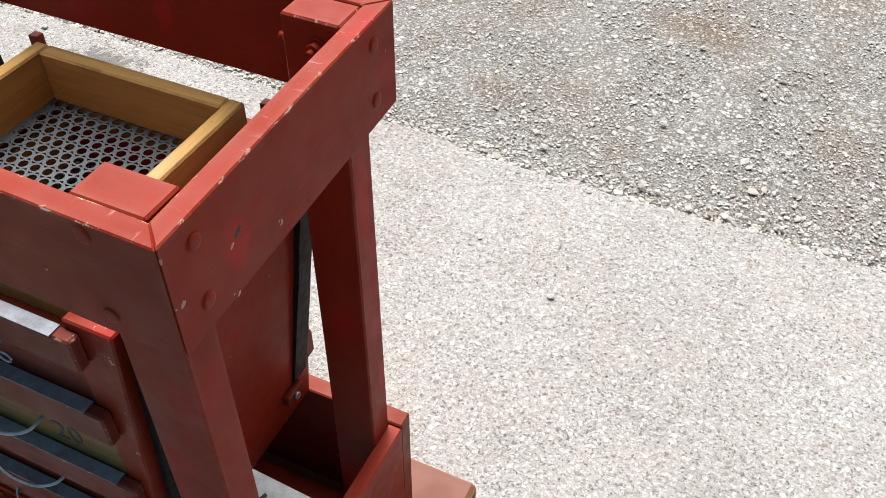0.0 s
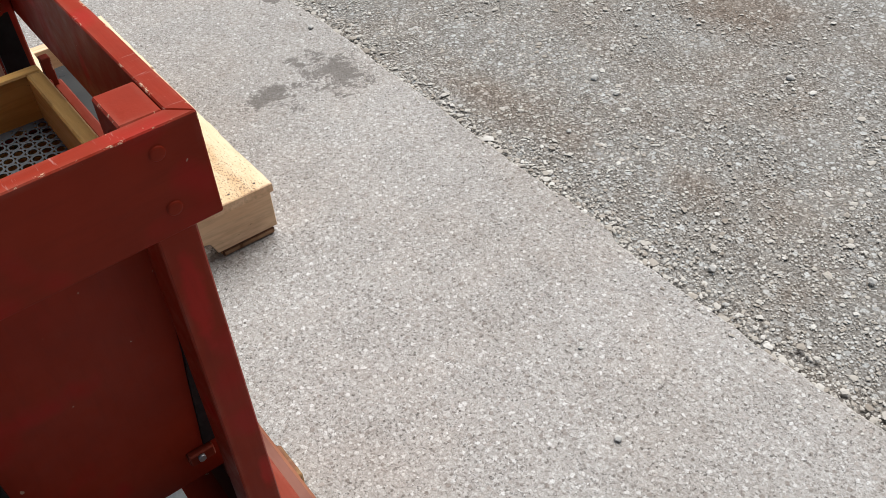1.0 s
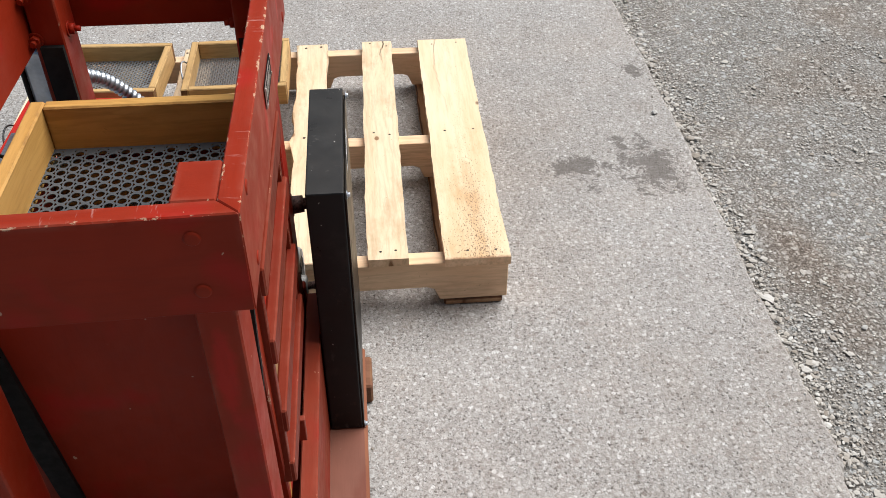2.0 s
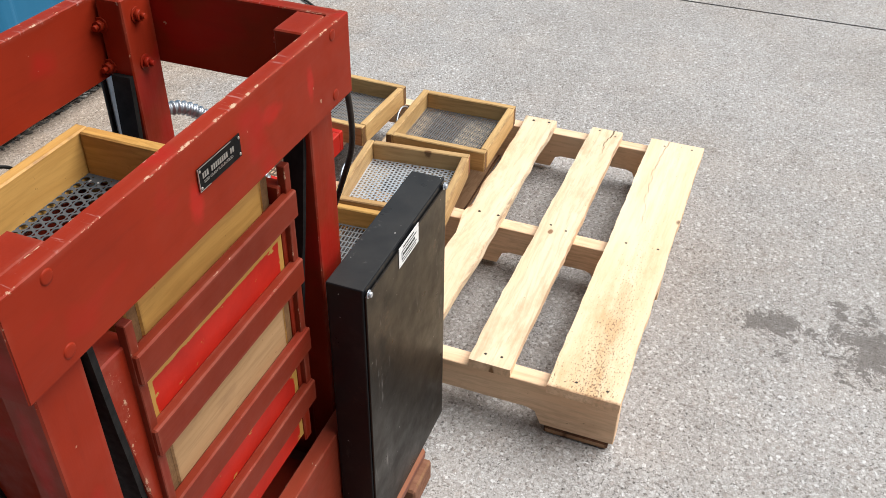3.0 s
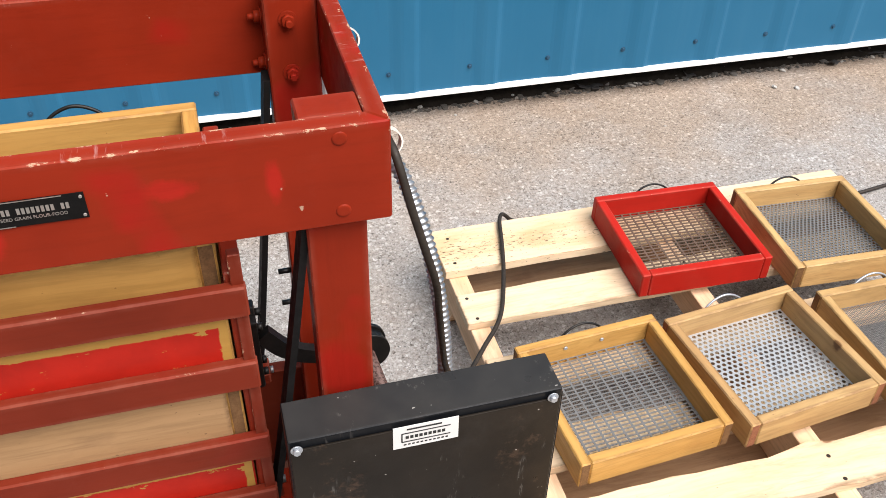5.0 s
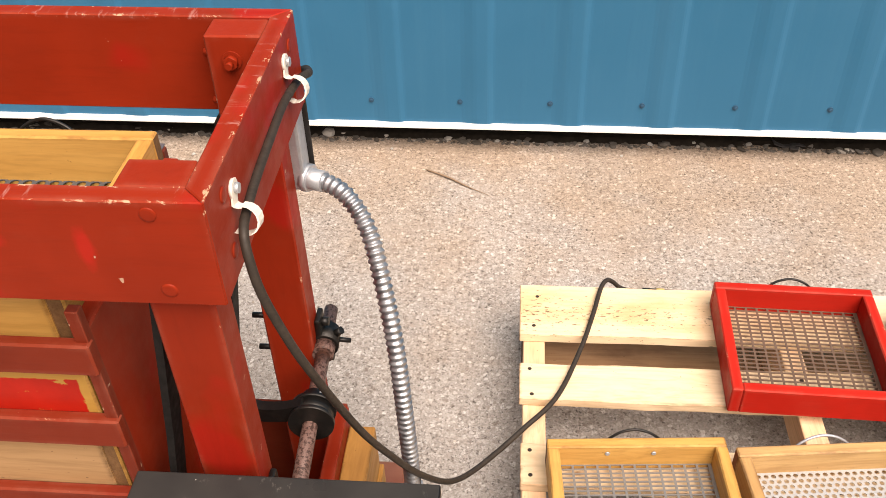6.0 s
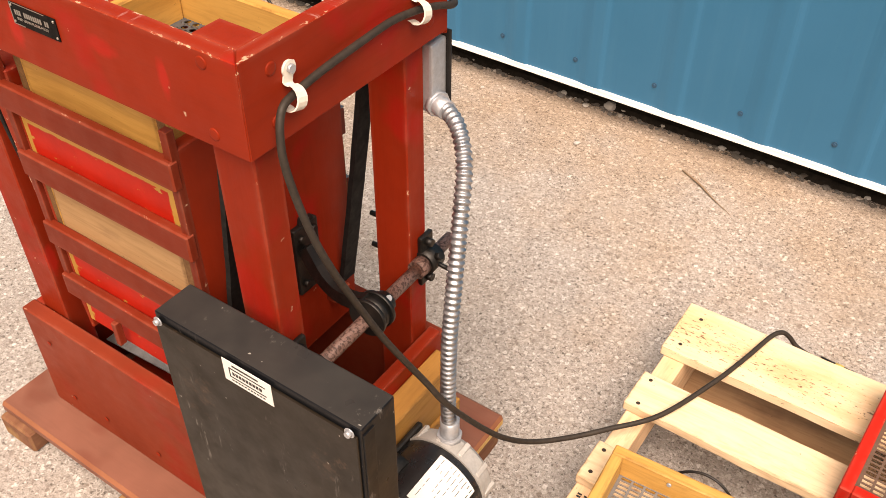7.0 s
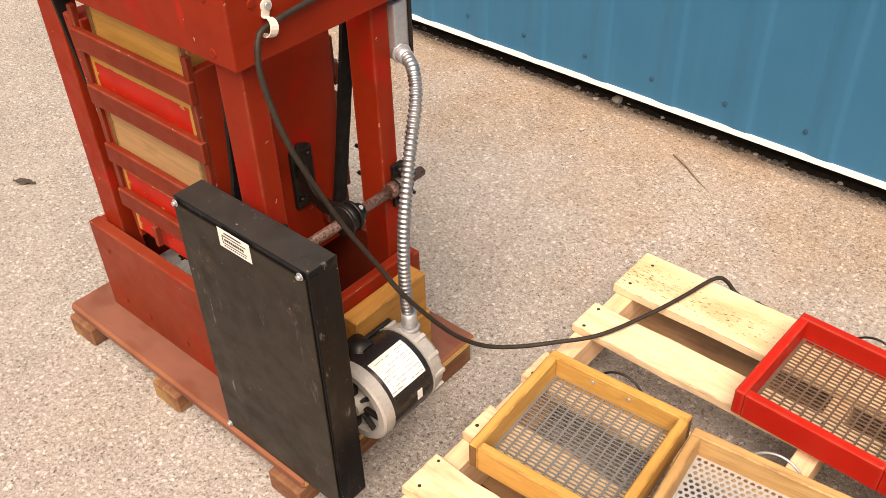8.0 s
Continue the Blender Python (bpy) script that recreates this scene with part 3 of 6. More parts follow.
def board_mesh(name, l, w, h, mats, bevel=0.002, rough=0.0, seed=0, bow=0.0, miter=0):
    """A board along x, bevelled; the bevels take the second material. rough: how far its edges wander."""
    bm = bmesh.new()
    bmesh.ops.create_cube(bm, size=1.0)
    bmesh.ops.scale(bm, vec=(l, w, h), verts=bm.verts)
    for v in bm.verts:
        if miter and v.co.y * miter > 0:
            v.co.x *= 1 - 2 * w / l
    if rough or bow:
        cuts = [e for e in bm.edges if abs(e.verts[0].co.x - e.verts[1].co.x) > 0.4 * l]
        bmesh.ops.subdivide_edges(bm, edges=cuts, cuts=max(6, int(l / 0.045)), use_grid_fill=True)
        rnd = random.Random(seed)
        for v in bm.verts:
            k = noise.noise(Vector((v.co.x * 14, v.co.y * 9 + seed * 3.7, seed * 1.3))) + 0.5 * noise.noise(Vector((v.co.x * 45, v.co.y * 20, seed)))
            v.co.y += rough * k + rnd.uniform(-0.2, 0.2) * rough
            v.co.z += bow * ((2 * v.co.x / l) ** 2 - 0.4) + rough * 0.3 * noise.noise(Vector((v.co.x * 9, seed, 2)))
    if bevel:
        sharp = [e for e in bm.edges if len(e.link_faces) == 2 and e.calc_face_angle(0) > 0.8]
        got = bmesh.ops.bevel(bm, geom=sharp, offset=bevel, segments=1, profile=0.5, affect="EDGES")
        if isinstance(mats, (list, tuple)) and len(mats) > 1:
            for f in got["faces"]:
                f.material_index = 1
    if isinstance(mats, (list, tuple)) and len(mats) > 2:
        bm.normal_update()
        for f in bm.faces:
            if abs(f.normal.x) > 0.9:
                f.material_index = 2
    me = mesh_of(name, bm, mats)
    half = me.attributes.new("half_size", "FLOAT_VECTOR", "POINT")
    half.data.foreach_set("vector", [l / 2, w / 2, h / 2] * len(me.vertices))
    return me


def board(name, parent, xs, ys, zs, mats, bevel=0.002, label="", frame_m=None, rough=0.0, seed=0, bow=0.0, turn=None, miter=0):
    """A board given by its extents in the frame frame_m (the world, if none); its grain runs along its longest side."""
    size = [xs[1] - xs[0], ys[1] - ys[0], zs[1] - zs[0]]
    mid = Matrix.Translation(((xs[0] + xs[1]) / 2, (ys[0] + ys[1]) / 2, (zs[0] + zs[1]) / 2))
    k = size.index(max(size))
    if k == 0:
        lwh, r = size, Matrix()
    elif k == 1:
        lwh, r = (size[1], size[0], size[2]), pose(0, 0, 0, 0, 0, 90)
    else:
        lwh, r = (size[2], size[1], size[0]), pose(0, 0, 0, 0, -90, 0)
    m = (frame_m if frame_m is not None else Matrix()) @ mid @ (turn if turn is not None else Matrix()) @ r
    return put(name, board_mesh(name, *lwh, mats, bevel, rough, seed, bow, miter), m, parent, label)


def rod_bm(bm, p0, p1, r0, r1=None, seg=16, caps=True, mat=0):
    p0, p1 = Vector(p0), Vector(p1)
    r1 = r0 if r1 is None else r1
    d = p1 - p0
    m = Matrix.Translation((p0 + p1) / 2) @ d.to_track_quat("Z", "Y").to_matrix().to_4x4()
    got = bmesh.ops.create_cone(bm, cap_ends=caps, segments=seg, radius1=r0, radius2=r1, depth=d.length, matrix=m)
    for v in got["verts"]:
        for f in v.link_faces:
            f.material_index = mat
            f.smooth = len(f.verts) == 4
    return bm


def block_bm(bm, c, size, rot=None, mat=0, bevel=0.0):
    m = Matrix.Translation(c) @ (rot if rot is not None else Matrix()) @ Matrix.Diagonal((*size, 1))
    got = bmesh.ops.create_cube(bm, size=1.0, matrix=m)
    faces = {f for v in got["verts"] for f in v.link_faces}
    for f in faces:
        f.material_index = mat
    if bevel:
        bmesh.ops.bevel(bm, geom=list({e for f in faces for e in f.edges}), offset=bevel, segments=2, profile=0.6, affect="EDGES", material=mat)
    return bm


def spline(points, per=14):
    """A smooth line through the points (Catmull-Rom)."""
    p = [Vector(q) for q in points]
    p = [2 * p[0] - p[1]] + p + [2 * p[-1] - p[-2]]
    out = []
    for i in range(1, len(p) - 2):
        for k in range(per):
            t = k / per
            a, b, c, d = p[i - 1], p[i], p[i + 1], p[i + 2]
            out.append(0.5 * (2 * b + (c - a) * t + (2 * a - 5 * b + 4 * c - d) * t * t + (3 * b - a - 3 * c + d) * t ** 3))
    return out + [p[-2]]


def even(line, step):
    """The line resampled at even steps."""
    out, rest = [line[0]], step
    for a, b in zip(line, line[1:]):
        length, at = (b - a).length, 0.0
        while length - at >= rest:
            at += rest
            out.append(a.lerp(b, at / length))
            rest = step
        rest -= length - at
    return out


def sweep_bm(line, radius, seg=10):
    """A tube along the line; radius is a number or a function of the ring's index."""
    bm = bmesh.new()
    rings, side = [], None
    for i, p in enumerate(line):
        d = (line[min(i + 1, len(line) - 1)] - line[max(i - 1, 0)]).normalized()
        if side is None:
            side = d.orthogonal().normalized()
        side = (side - d * side.dot(d)).normalized()
        up = d.cross(side)
        r = radius(i) if callable(radius) else radius
        rings.append([bm.verts.new(p + r * (math.cos(a) * side + math.sin(a) * up)) for a in (2 * math.pi * k / seg for k in range(seg))])
    for a, b in zip(rings, rings[1:]):
        for k in range(seg):
            f = bm.faces.new((a[k], a[(k + 1) % seg], b[(k + 1) % seg], b[k]))
            f.smooth = True
    bm.faces.new(rings[0][::-1])
    bm.faces.new(rings[-1])
    return bm


def lathe_bm(profile, seg=28):
    """A body turned round x from rows of (x, radius)."""
    bm = bmesh.new()
    rings = [[bm.verts.new((x, r * math.cos(2 * math.pi * k / seg), r * math.sin(2 * math.pi * k / seg))) for k in range(seg)] for x, r in profile]
    for a, b in zip(rings, rings[1:]):
        for k in range(seg):
            bm.faces.new((a[k], b[k], b[(k + 1) % seg], a[(k + 1) % seg]))
    bm.faces.new(rings[0])
    bm.faces.new(rings[-1][::-1])
    return bm


def lump(r, seed, squash=(1, 0.85, 0.5), cuts=1):
    bm = bmesh.new()
    bmesh.ops.create_icosphere(bm, subdivisions=cuts + 1, radius=r)
    for v in bm.verts:
        k = noise.noise(v.co / r * 1.1 + Vector((seed * 7.1, seed, 0)))
        v.co *= 1 + 0.45 * k
        v.co = Vector(v.co[i] * squash[i] for i in range(3))
    return bm


def bolt_mesh(name, r, mat, dome=0.24):
    """A rounded bolt head on a washer, pointing along z."""
    bm = bmesh.new()
    rings = [(1.12, 0.0), (1.0, 0.02), (0.98, 0.10), (0.90, 0.17), (0.65, dome * 0.75), (0.3, dome * 0.85)]
    vs = [[bm.verts.new((r * a * math.cos(k * math.pi / 7), r * a * math.sin(k * math.pi / 7), r * z)) for k in range(14)] for a, z in rings]
    for a, b in zip(vs, vs[1:]):
        for k in range(14):
            bm.faces.new((a[k], a[(k + 1) % 14], b[(k + 1) % 14], b[k])).smooth = True
    bm.faces.new(vs[-1])
    return mesh_of(name, bm, mat)


def facing(p, normal):
    return Matrix.Translation(p) @ Vector(normal).to_track_quat("Z", "Y").to_matrix().to_4x4()


def letters(name, text, size, m, mat, parent):
    cu = bpy.data.curves.new(name, "FONT")
    cu.body, cu.size, cu.align_x, cu.align_y = text, size, "CENTER", "CENTER"
    cu.extrude = 0.0002
    tmp = bpy.data.objects.new(name, cu)
    me = bpy.data.meshes.new_from_object(tmp)
    bpy.data.objects.remove(tmp)
    me.materials.append(mat)
    return put(name, me, m, parent)


# ---- the ground, the wall ----


def build_ground():
    xs = np.unique(np.concatenate([np.linspace(-60, -4, 8), np.linspace(-4, 3, 71), np.linspace(3, 60, 8)]))
    ys = np.unique(np.concatenate([np.linspace(-60, 1.2, 6), np.linspace(1.2, 5, 39), np.linspace(5, 60, 8)]))
    verts, faces = [], []
    for y in ys:
        for x in xs:
            z = -0.022
            if y > 1.7 and abs(x) < 10:
                z += 0.016 * noise.noise(Vector((x * 1.7, y * 1.7, 3))) + 0.008 * noise.noise(Vector((x * 6, y * 6, 5)))
                z = min(z, -0.006)
            verts.append((x, y, z))
    w = len(xs)
    for j in range(len(ys) - 1):
        for i in range(w - 1):
            faces.append((j * w + i, j * w + i + 1, (j + 1) * w + i + 1, (j + 1) * w + i))
    me = bpy.data.meshes.new("ground")
    me.from_pydata(verts, [], faces)
    me.materials.append(GRAVEL)
    me.shade_smooth()
    tagged(new("ground", me), "grey-brown packed gravel yard with loose crushed stones", "ground", kind="structure")


def edge_y(x):
    """Where the slab's ragged edge runs: a step in it, then a slight slant."""
    notch = min(1.0, max(0.0, (-0.625 - x) / 0.055))
    slant = min(1.5, max(0.0, -0.75 - x))
    return 1.777 + 0.018 * notch + 0.026 * slant + 0.006 * noise.noise(Vector((x * 1.9, 0.3, 0))) + 0.007 * noise.noise(Vector((x * 6.5, 1.3, 0))) + 0.006 * noise.noise(Vector((x * 22, 2.3, 0)))


def build_slab(name, x0, x1, label):
    """A cast slab with a ragged edge towards the gravel and eased rims."""
    bm = bmesh.new()
    n = max(2, int((x1 - x0) / 0.012)) if x0 > -3.7 else 60
    top, low, base, back = [], [], [], []
    for i in range(n + 1):
        x = x0 + (x1 - x0) * i / n
        y = edge_y(x)
        top.append(bm.verts.new((x, y - 0.008, 0)))
        low.append(bm.verts.new((x, y, -0.007 + 0.003 * noise.noise(Vector((x * 30, 0, 0))))))
        base.append(bm.verts.new((x, y + 0.004, -0.06)))
        back.append(bm.verts.new((x, -0.86, 0)))
    for i in range(n):
        bm.faces.new((back[i], back[i + 1], top[i + 1], top[i]))
        bm.faces.new((top[i], top[i + 1], low[i + 1], low[i]))
        bm.faces.new((low[i], low[i + 1], base[i + 1], base[i]))
    for i in (0, n):
        a = bm.verts.new((top[i].co.x, -0.86, -0.06))
        bm.faces.new((back[i], top[i], low[i], base[i], a))
    tagged(new(name, mesh_of(name, bm, CONCRETE)), label, "pavement", kind="structure")


# the shed stands a little askew to the slab
WALL = pose(-1.2, -0.69, 0, 0, 0, -0.8) @ pose(1.2, 0.69, 0)


def build_wall():
    """Ribbed steel siding on a white base trim over a dark gap."""
    first, pitch = -6.650, 0.2335
    prof = [(-0.036, 0.0), (-0.030, 0.0007), (-0.020, 0.0040), (-0.015, 0.0048), (0.012, 0.0048), (0.022, 0.0040), (0.042, 0.0009), (0.052, 0.0)]
    bm = bmesh.new()
    pts = []
    for k in range(52):
        c = first + pitch * k
        pts += [(c + dx, -0.690 + dy) for dx, dy in prof]
        pts += [(c + 0.075, -0.690), (c + 0.100, -0.690), (c + 0.130, -0.690)]
    lo = [bm.verts.new((x, y, 0.0925)) for x, y in pts]
    hi = [bm.verts.new((x, y, 3.4)) for x, y in pts]
    lo2 = [bm.verts.new((x, y - 0.002, 0.0925)) for x, y in pts]
    for a, b, c, d in zip(lo, lo[1:], hi[1:], hi):
        bm.faces.new((a, b, c, d))
    for a, b, c, d in zip(lo, lo[1:], lo2[1:], lo2):
        bm.faces.new((d, c, b, a))
    wall = new("wall_south", mesh_of("wall_south", bm, BLUE))
    wall.matrix_basis = WALL
    tagged(wall, "blue painted ribbed steel siding of a shed", "wall", kind="structure")
    PLACE[wall] = WALL.copy()
    screw = bmesh.new()
    rod_bm(screw, (0, 0, 0), (0, 0, 0.002), 0.0072, seg=12)
    rod_bm(screw, (0, 0, 0.002), (0, 0, 0.0045), 0.0044, 0.0038, seg=6)
    me = mesh_of("screw", screw, SCREW_BLUE)
    for k in range(16, 36):
        c = first + pitch * k + 0.078 - 0.022
        put("screw", me, WALL @ facing((c, -0.690, 0.157), (0, 1, 0)), wall)
    bm = bmesh.new()
    block_bm(bm, (-0.6, -0.6895, 0.0880), (11.6, 0.013, 0.0105), bevel=0.002)
    block_bm(bm, (-0.6, -0.683, 0.0815), (11.6, 0.010, 0.003))
    trim = new("trim", mesh_of("trim", bm, WHITE_TRIM))
    trim.matrix_basis = WALL
    tagged(trim, "white painted metal drip trim under blue siding", "trim", kind="structure")
    # core behind the siding; the shade of the gap is put into its colour
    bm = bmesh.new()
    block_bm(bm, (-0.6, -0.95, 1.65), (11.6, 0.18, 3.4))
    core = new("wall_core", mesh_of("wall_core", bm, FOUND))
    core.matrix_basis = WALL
    tagged(core, "foundation set back under the siding, coloured dark for the shade there", "wall", kind="structure")


build_ground()
build_slab("pavement_1", -3.61, 7.0, "worn exposed-aggregate concrete apron beside gravel")
build_slab("pavement_2", -9.0, -3.622, "pale exposed-aggregate concrete slab past a joint")
build_wall()

# ---- the pallet ----


def cracked_board(l, w, off=-0.020, reach=0.42, gap=0.0006, seed=0.0):
    """A plank along x, 20 mm thick, with wandering edges and a narrow crack open at its -x end."""
    def wander(x, k):
        return 0.0026 * noise.noise(Vector((x * 9, k, 0))) + 0.0020 * noise.noise(Vector((x * 34, k, 3)))
    steps = [l * (i / 90 - 0.5) for i in range(91)]
    ring = [(x, -w / 2 + wander(x, 1.5 + seed)) for x in steps] + [(x, w / 2 + wander(x, 4.5 + seed)) for x in reversed(steps)]
    def crack(x):
        return off - 0.012 * math.sin((x + l / 2) * 9) + 0.008 * noise.noise(Vector((x * 22, 7 + seed, 0))) + 0.004 * noise.noise(Vector((x * 60, 9, 0)))
    inner = [-l / 2 + reach * i / 35 for i in range(36)]
    half = [gap * (1 - i / 35) + 0.0002 for i in range(36)]
    ring += [(x, crack(x) + h) for x, h in zip(inner, half)]
    ring += [(x, crack(x) - h) for x, h in reversed(list(zip(inner, half)))]
    bm = bmesh.new()
    low = [bm.verts.new((x, y, 0.0)) for x, y in ring]
    top = [bm.verts.new((x, y, 0.0205)) for x, y in ring]
    caps = [bm.faces.new(low[::-1]), bm.faces.new(top)]
    for i in range(len(ring)):
        j = (i + 1) % len(ring)
        bm.faces.new((low[i], low[j], top[j], top[i])).material_index = 1
    bmesh.ops.triangulate(bm, faces=caps)
    return bm


def build_pallet():
    base = thing("pallet", pose(-1.67, 0.61, 0), "pale new pine shipping pallet lying on the concrete", "pallet")
    X0, X1, Y0, Y1 = -2.176, -1.160, 0.0, 1.22

    def stringer(x0, x1, seed):
        # a plank on edge with two forklift notches in its lower side
        bm = bmesh.new()
        out = [(Y0 + 0.004, 0.018), (0.155, 0.018), (0.168, 0.050), (0.185, 0.056), (0.375, 0.056), (0.392, 0.050), (0.405, 0.018), (0.815, 0.018), (0.828, 0.050), (0.845, 0.056), (1.035, 0.056), (1.052, 0.050), (1.065, 0.018), (Y1 - 0.004, 0.018), (Y1 - 0.004, 0.126), (0.61, 0.127), (Y0 + 0.004, 0.126)]
        ring = []
        for x in (x0, x1):
            ring.append([bm.verts.new((y - 0.61, -(x - (x0 + x1) / 2), z)) for y, z in out])
        bm.faces.new(ring[0])
        bm.faces.new(ring[1][::-1])
        for k in range(len(out)):
            j = (k + 1) % len(out)
            bm.faces.new((ring[0][k], ring[1][k], ring[1][j], ring[0][j]))
        bmesh.ops.recalc_face_normals(bm, faces=bm.faces)
        bmesh.ops.bevel(bm, geom=[e for e in bm.edges if e.calc_face_angle(0) > 0.3], offset=0.0015, segments=1, affect="EDGES")
        part("stringer", bm, PINE_ROUGH, base, "", pose((x0 + x1) / 2, 0.61, 0, 0, 0, 90))

    stringer(-1.204, X1 - 0.004, 1)
    stringer(-1.682, -1.642, 2)
    stringer(X0 + 0.004, -2.136, 3)
    rows = [(0.000, 0.140, 0.6), (0.212, 0.300, 1.5), (0.398, 0.482, 2), (0.580, 0.662, 2), (0.728, 0.816, 3.2), (0.912, 1.000, 3.0), (1.079, 1.222, 1.2)]
    for k, (a, b, r) in enumerate(rows):
        dx = random.uniform(-0.006, 0.006)
        if k == 6:
            # the wide end board has a wavering crack running in from one end
            part("deck_board", cracked_board(X1 + 0.012 - X0, b - a), [PINE_PITTED, PINE_ROUGH], base, "wide cracked pine board with knots and a bark-pitted end", pose((X0 + X1 + 0.012) / 2, (a + b) / 2, 0.127, 0, 0, -0.6))
        elif k == 5:
            part("deck_board", cracked_board(X1 - X0, b - a, 0.020, 0.15, 0.0014, 3.3), [PINE, PINE_ROUGH], base, "pine board with a split sliver at one end", pose((X0 + X1) / 2 + dx, (a + b) / 2, 0.127, 0, 0, -0.6))
        else:
            board("deck_board", base, (X0 + dx, X1 + dx), (a, b), (0.127, 0.1465), [PINE if k else PINE_OLD, PINE_ROUGH], 0.0016, rough=0.0026 * r, seed=k)
    for k, (a, b) in enumerate([(0.0, 0.14), (0.56, 0.66), (1.075, 1.205)]):
        board("bottom_board", base, (X0, X1 - 0.002), (a, b), (0.001, 0.018), [PINE_DARK, BARK], 0.0035, "rough bottom board with dark bark edges", rough=0.004, seed=60 + k)
    # a heat-treatment stamp, too worn to read
    bm = bmesh.new()
    for i in range(7):
        for j in range(2):
            if (i, j) not in ((2, 1), (5, 0)):
                block_bm(bm, (-1.190 + 0.011 * j, 0.497 + 0.0052 * i, 0.1271), (0.007, 0.0034, 0.0006))
    part("stamp", bm, INK, base, "dark stamped marks on the stringer")
    nail = bolt_mesh("nail_head", 0.0034, NAIL, 0.2)
    for a, b, _ in rows:
        for x in (-1.185, -1.662, -2.155):
            for f in (0.25, 0.75):
                put("nail_head", nail, pose(x + random.uniform(-0.012, 0.012), a + (b - a) * f + random.uniform(-0.014, 0.014), 0.1470), base)


build_pallet()

# ---- screen trays ----


def perforated(w, d, pitch_x, pitch_y, hole, stagger=True, n=8, depth=0.0012, box=None):
    """A sheet with real holes: hole is a list of points of one hole about its middle; the sheet covers w by d."""
    verts, faces = [], []
    nx, ny = int(w / pitch_x), int(d / pitch_y)
    rim = []
    for k in range(n):
        a = math.pi * (2 * k + (0 if n != 4 else 1)) / n
        cx, cy = math.cos(a), math.sin(a)
        s = 1 / max(abs(cx), abs(cy))
        rim.append((cx * s * pitch_x / 2, cy * s * pitch_y / 2))
    for j in range(ny):
        shift = (0.5 * pitch_x if stagger and j % 2 else 0.0)
        for i in range(nx - (1 if shift else 0)):
            x, y = (i + 0.5 - nx / 2) * pitch_x + shift, (j + 0.5 - ny / 2) * pitch_y
            b = len(verts)
            verts += [(x + p, y + q, 0) for p, q in rim] + [(x + p, y + q, 0) for p, q in hole] + [(x + p, y + q, -depth) for p, q in hole]
            for k in range(n):
                k2 = (k + 1) % n
                faces.append((b + k, b + k2, b + n + k2, b + n + k))
                faces.append((b + n + k, b + n + k2, b + 2 * n + k2, b + 2 * n + k))
    # a plain margin round the field of holes
    fx, fy = nx * pitch_x / 2, ny * pitch_y / 2
    for x0, x1, y0, y1 in ((-w / 2, w / 2, fy, d / 2), (-w / 2, w / 2, -d / 2, -fy), (-w / 2, -fx, -fy, fy), (fx, w / 2, -fy, fy)):
        b = len(verts)
        verts += [(x0, y0, 0), (x1, y0, 0), (x1, y1, 0), (x0, y1, 0)]
        faces.append((b, b + 1, b + 2, b + 3))
    if stagger:
        for j in range(1, ny, 2):
            y = (j + 0.5 - ny / 2) * pitch_y
            for x0, x1 in ((-fx, -fx + pitch_x / 2), (fx - pitch_x / 2, fx)):
                b = len(verts)
                verts += [(x0, y - pitch_y / 2, 0), (x1, y - pitch_y / 2, 0), (x1, y + pitch_y / 2, 0), (x0, y + pitch_y / 2, 0)]
                faces.append((b, b + 1, b + 2, b + 3))
    return verts, faces


def round_hole(r, n=8):
    return [(r * math.cos(2 * math.pi * k / n), r * math.sin(2 * math.pi * k / n)) for k in range(n)]


def slot_hole(a, b):
    return [(a * math.cos(math.pi * (2 * k + 1) / 4) * 1.4142, b * math.sin(math.pi * (2 * k + 1) / 4) * 1.4142) for k in range(4)]


def tray(m, w, d, h, label, mats, screen_mat, pattern, ends=None, handle=True, group="sieve trays", handle_mat=None, wall=0.019, cover=False, front=None):
    """A shallow wooden frame with a perforated metal bottom and a wire pull on its -y side."""
    base = thing("sieve_tray", m, label, "sieve tray", group)
    mats = mats if isinstance(mats, list) else [mats, mats, END_GRAIN]
    ends = ends or mats
    far = d / 2 - (wall if cover else 0)
    side = w / 2 - (0 if cover else wall)
    board("side_board", base, (-w / 2, -w / 2 + wall), (-d / 2 + wall, far), (0, h), mats, 0.0022, frame_m=m)
    board("side_board", base, (w / 2 - wall, w / 2), (-d / 2 + wall, far), (0, h), mats, 0.0022, frame_m=m)
    board("end_board", base, (-w / 2, w / 2), (-d / 2, -d / 2 + wall), (0, h), front or mats, 0.0022, frame_m=m)
    board("end_board", base, (-side, side), (d / 2 - wall, d / 2 + 0.0005), (0, h), ends, 0.0022, frame_m=m)
    kind, px, py, hole, stagger, n = pattern
    v, f = perforated(w - 2 * wall + 0.004, d - 2 * wall + 0.004, px, py, hole, stagger, n)
    me = bpy.data.meshes.new("screen")
    me.from_pydata(v, [], f)
    me.materials.append(screen_mat)
    put("screen", me, m @ Matrix.Translation((0, 0, 0.012)), base, kind)
    if handle:
        line = even(spline([(-0.046, -d / 2, h * 0.62), (-0.044, -d / 2 - 0.007, h * 0.70), (-0.024, -d / 2 - 0.011, h * 0.96), (0, -d / 2 - 0.012, h * 1.07), (0.024, -d / 2 - 0.011, h * 0.96), (0.044, -d / 2 - 0.007, h * 0.70), (0.046, -d / 2, h * 0.62)]), 0.004)
        part("handle", sweep_bm(line, 0.0023, 8), handle_mat or IRON, base, "bent wire pull", m)
    return base


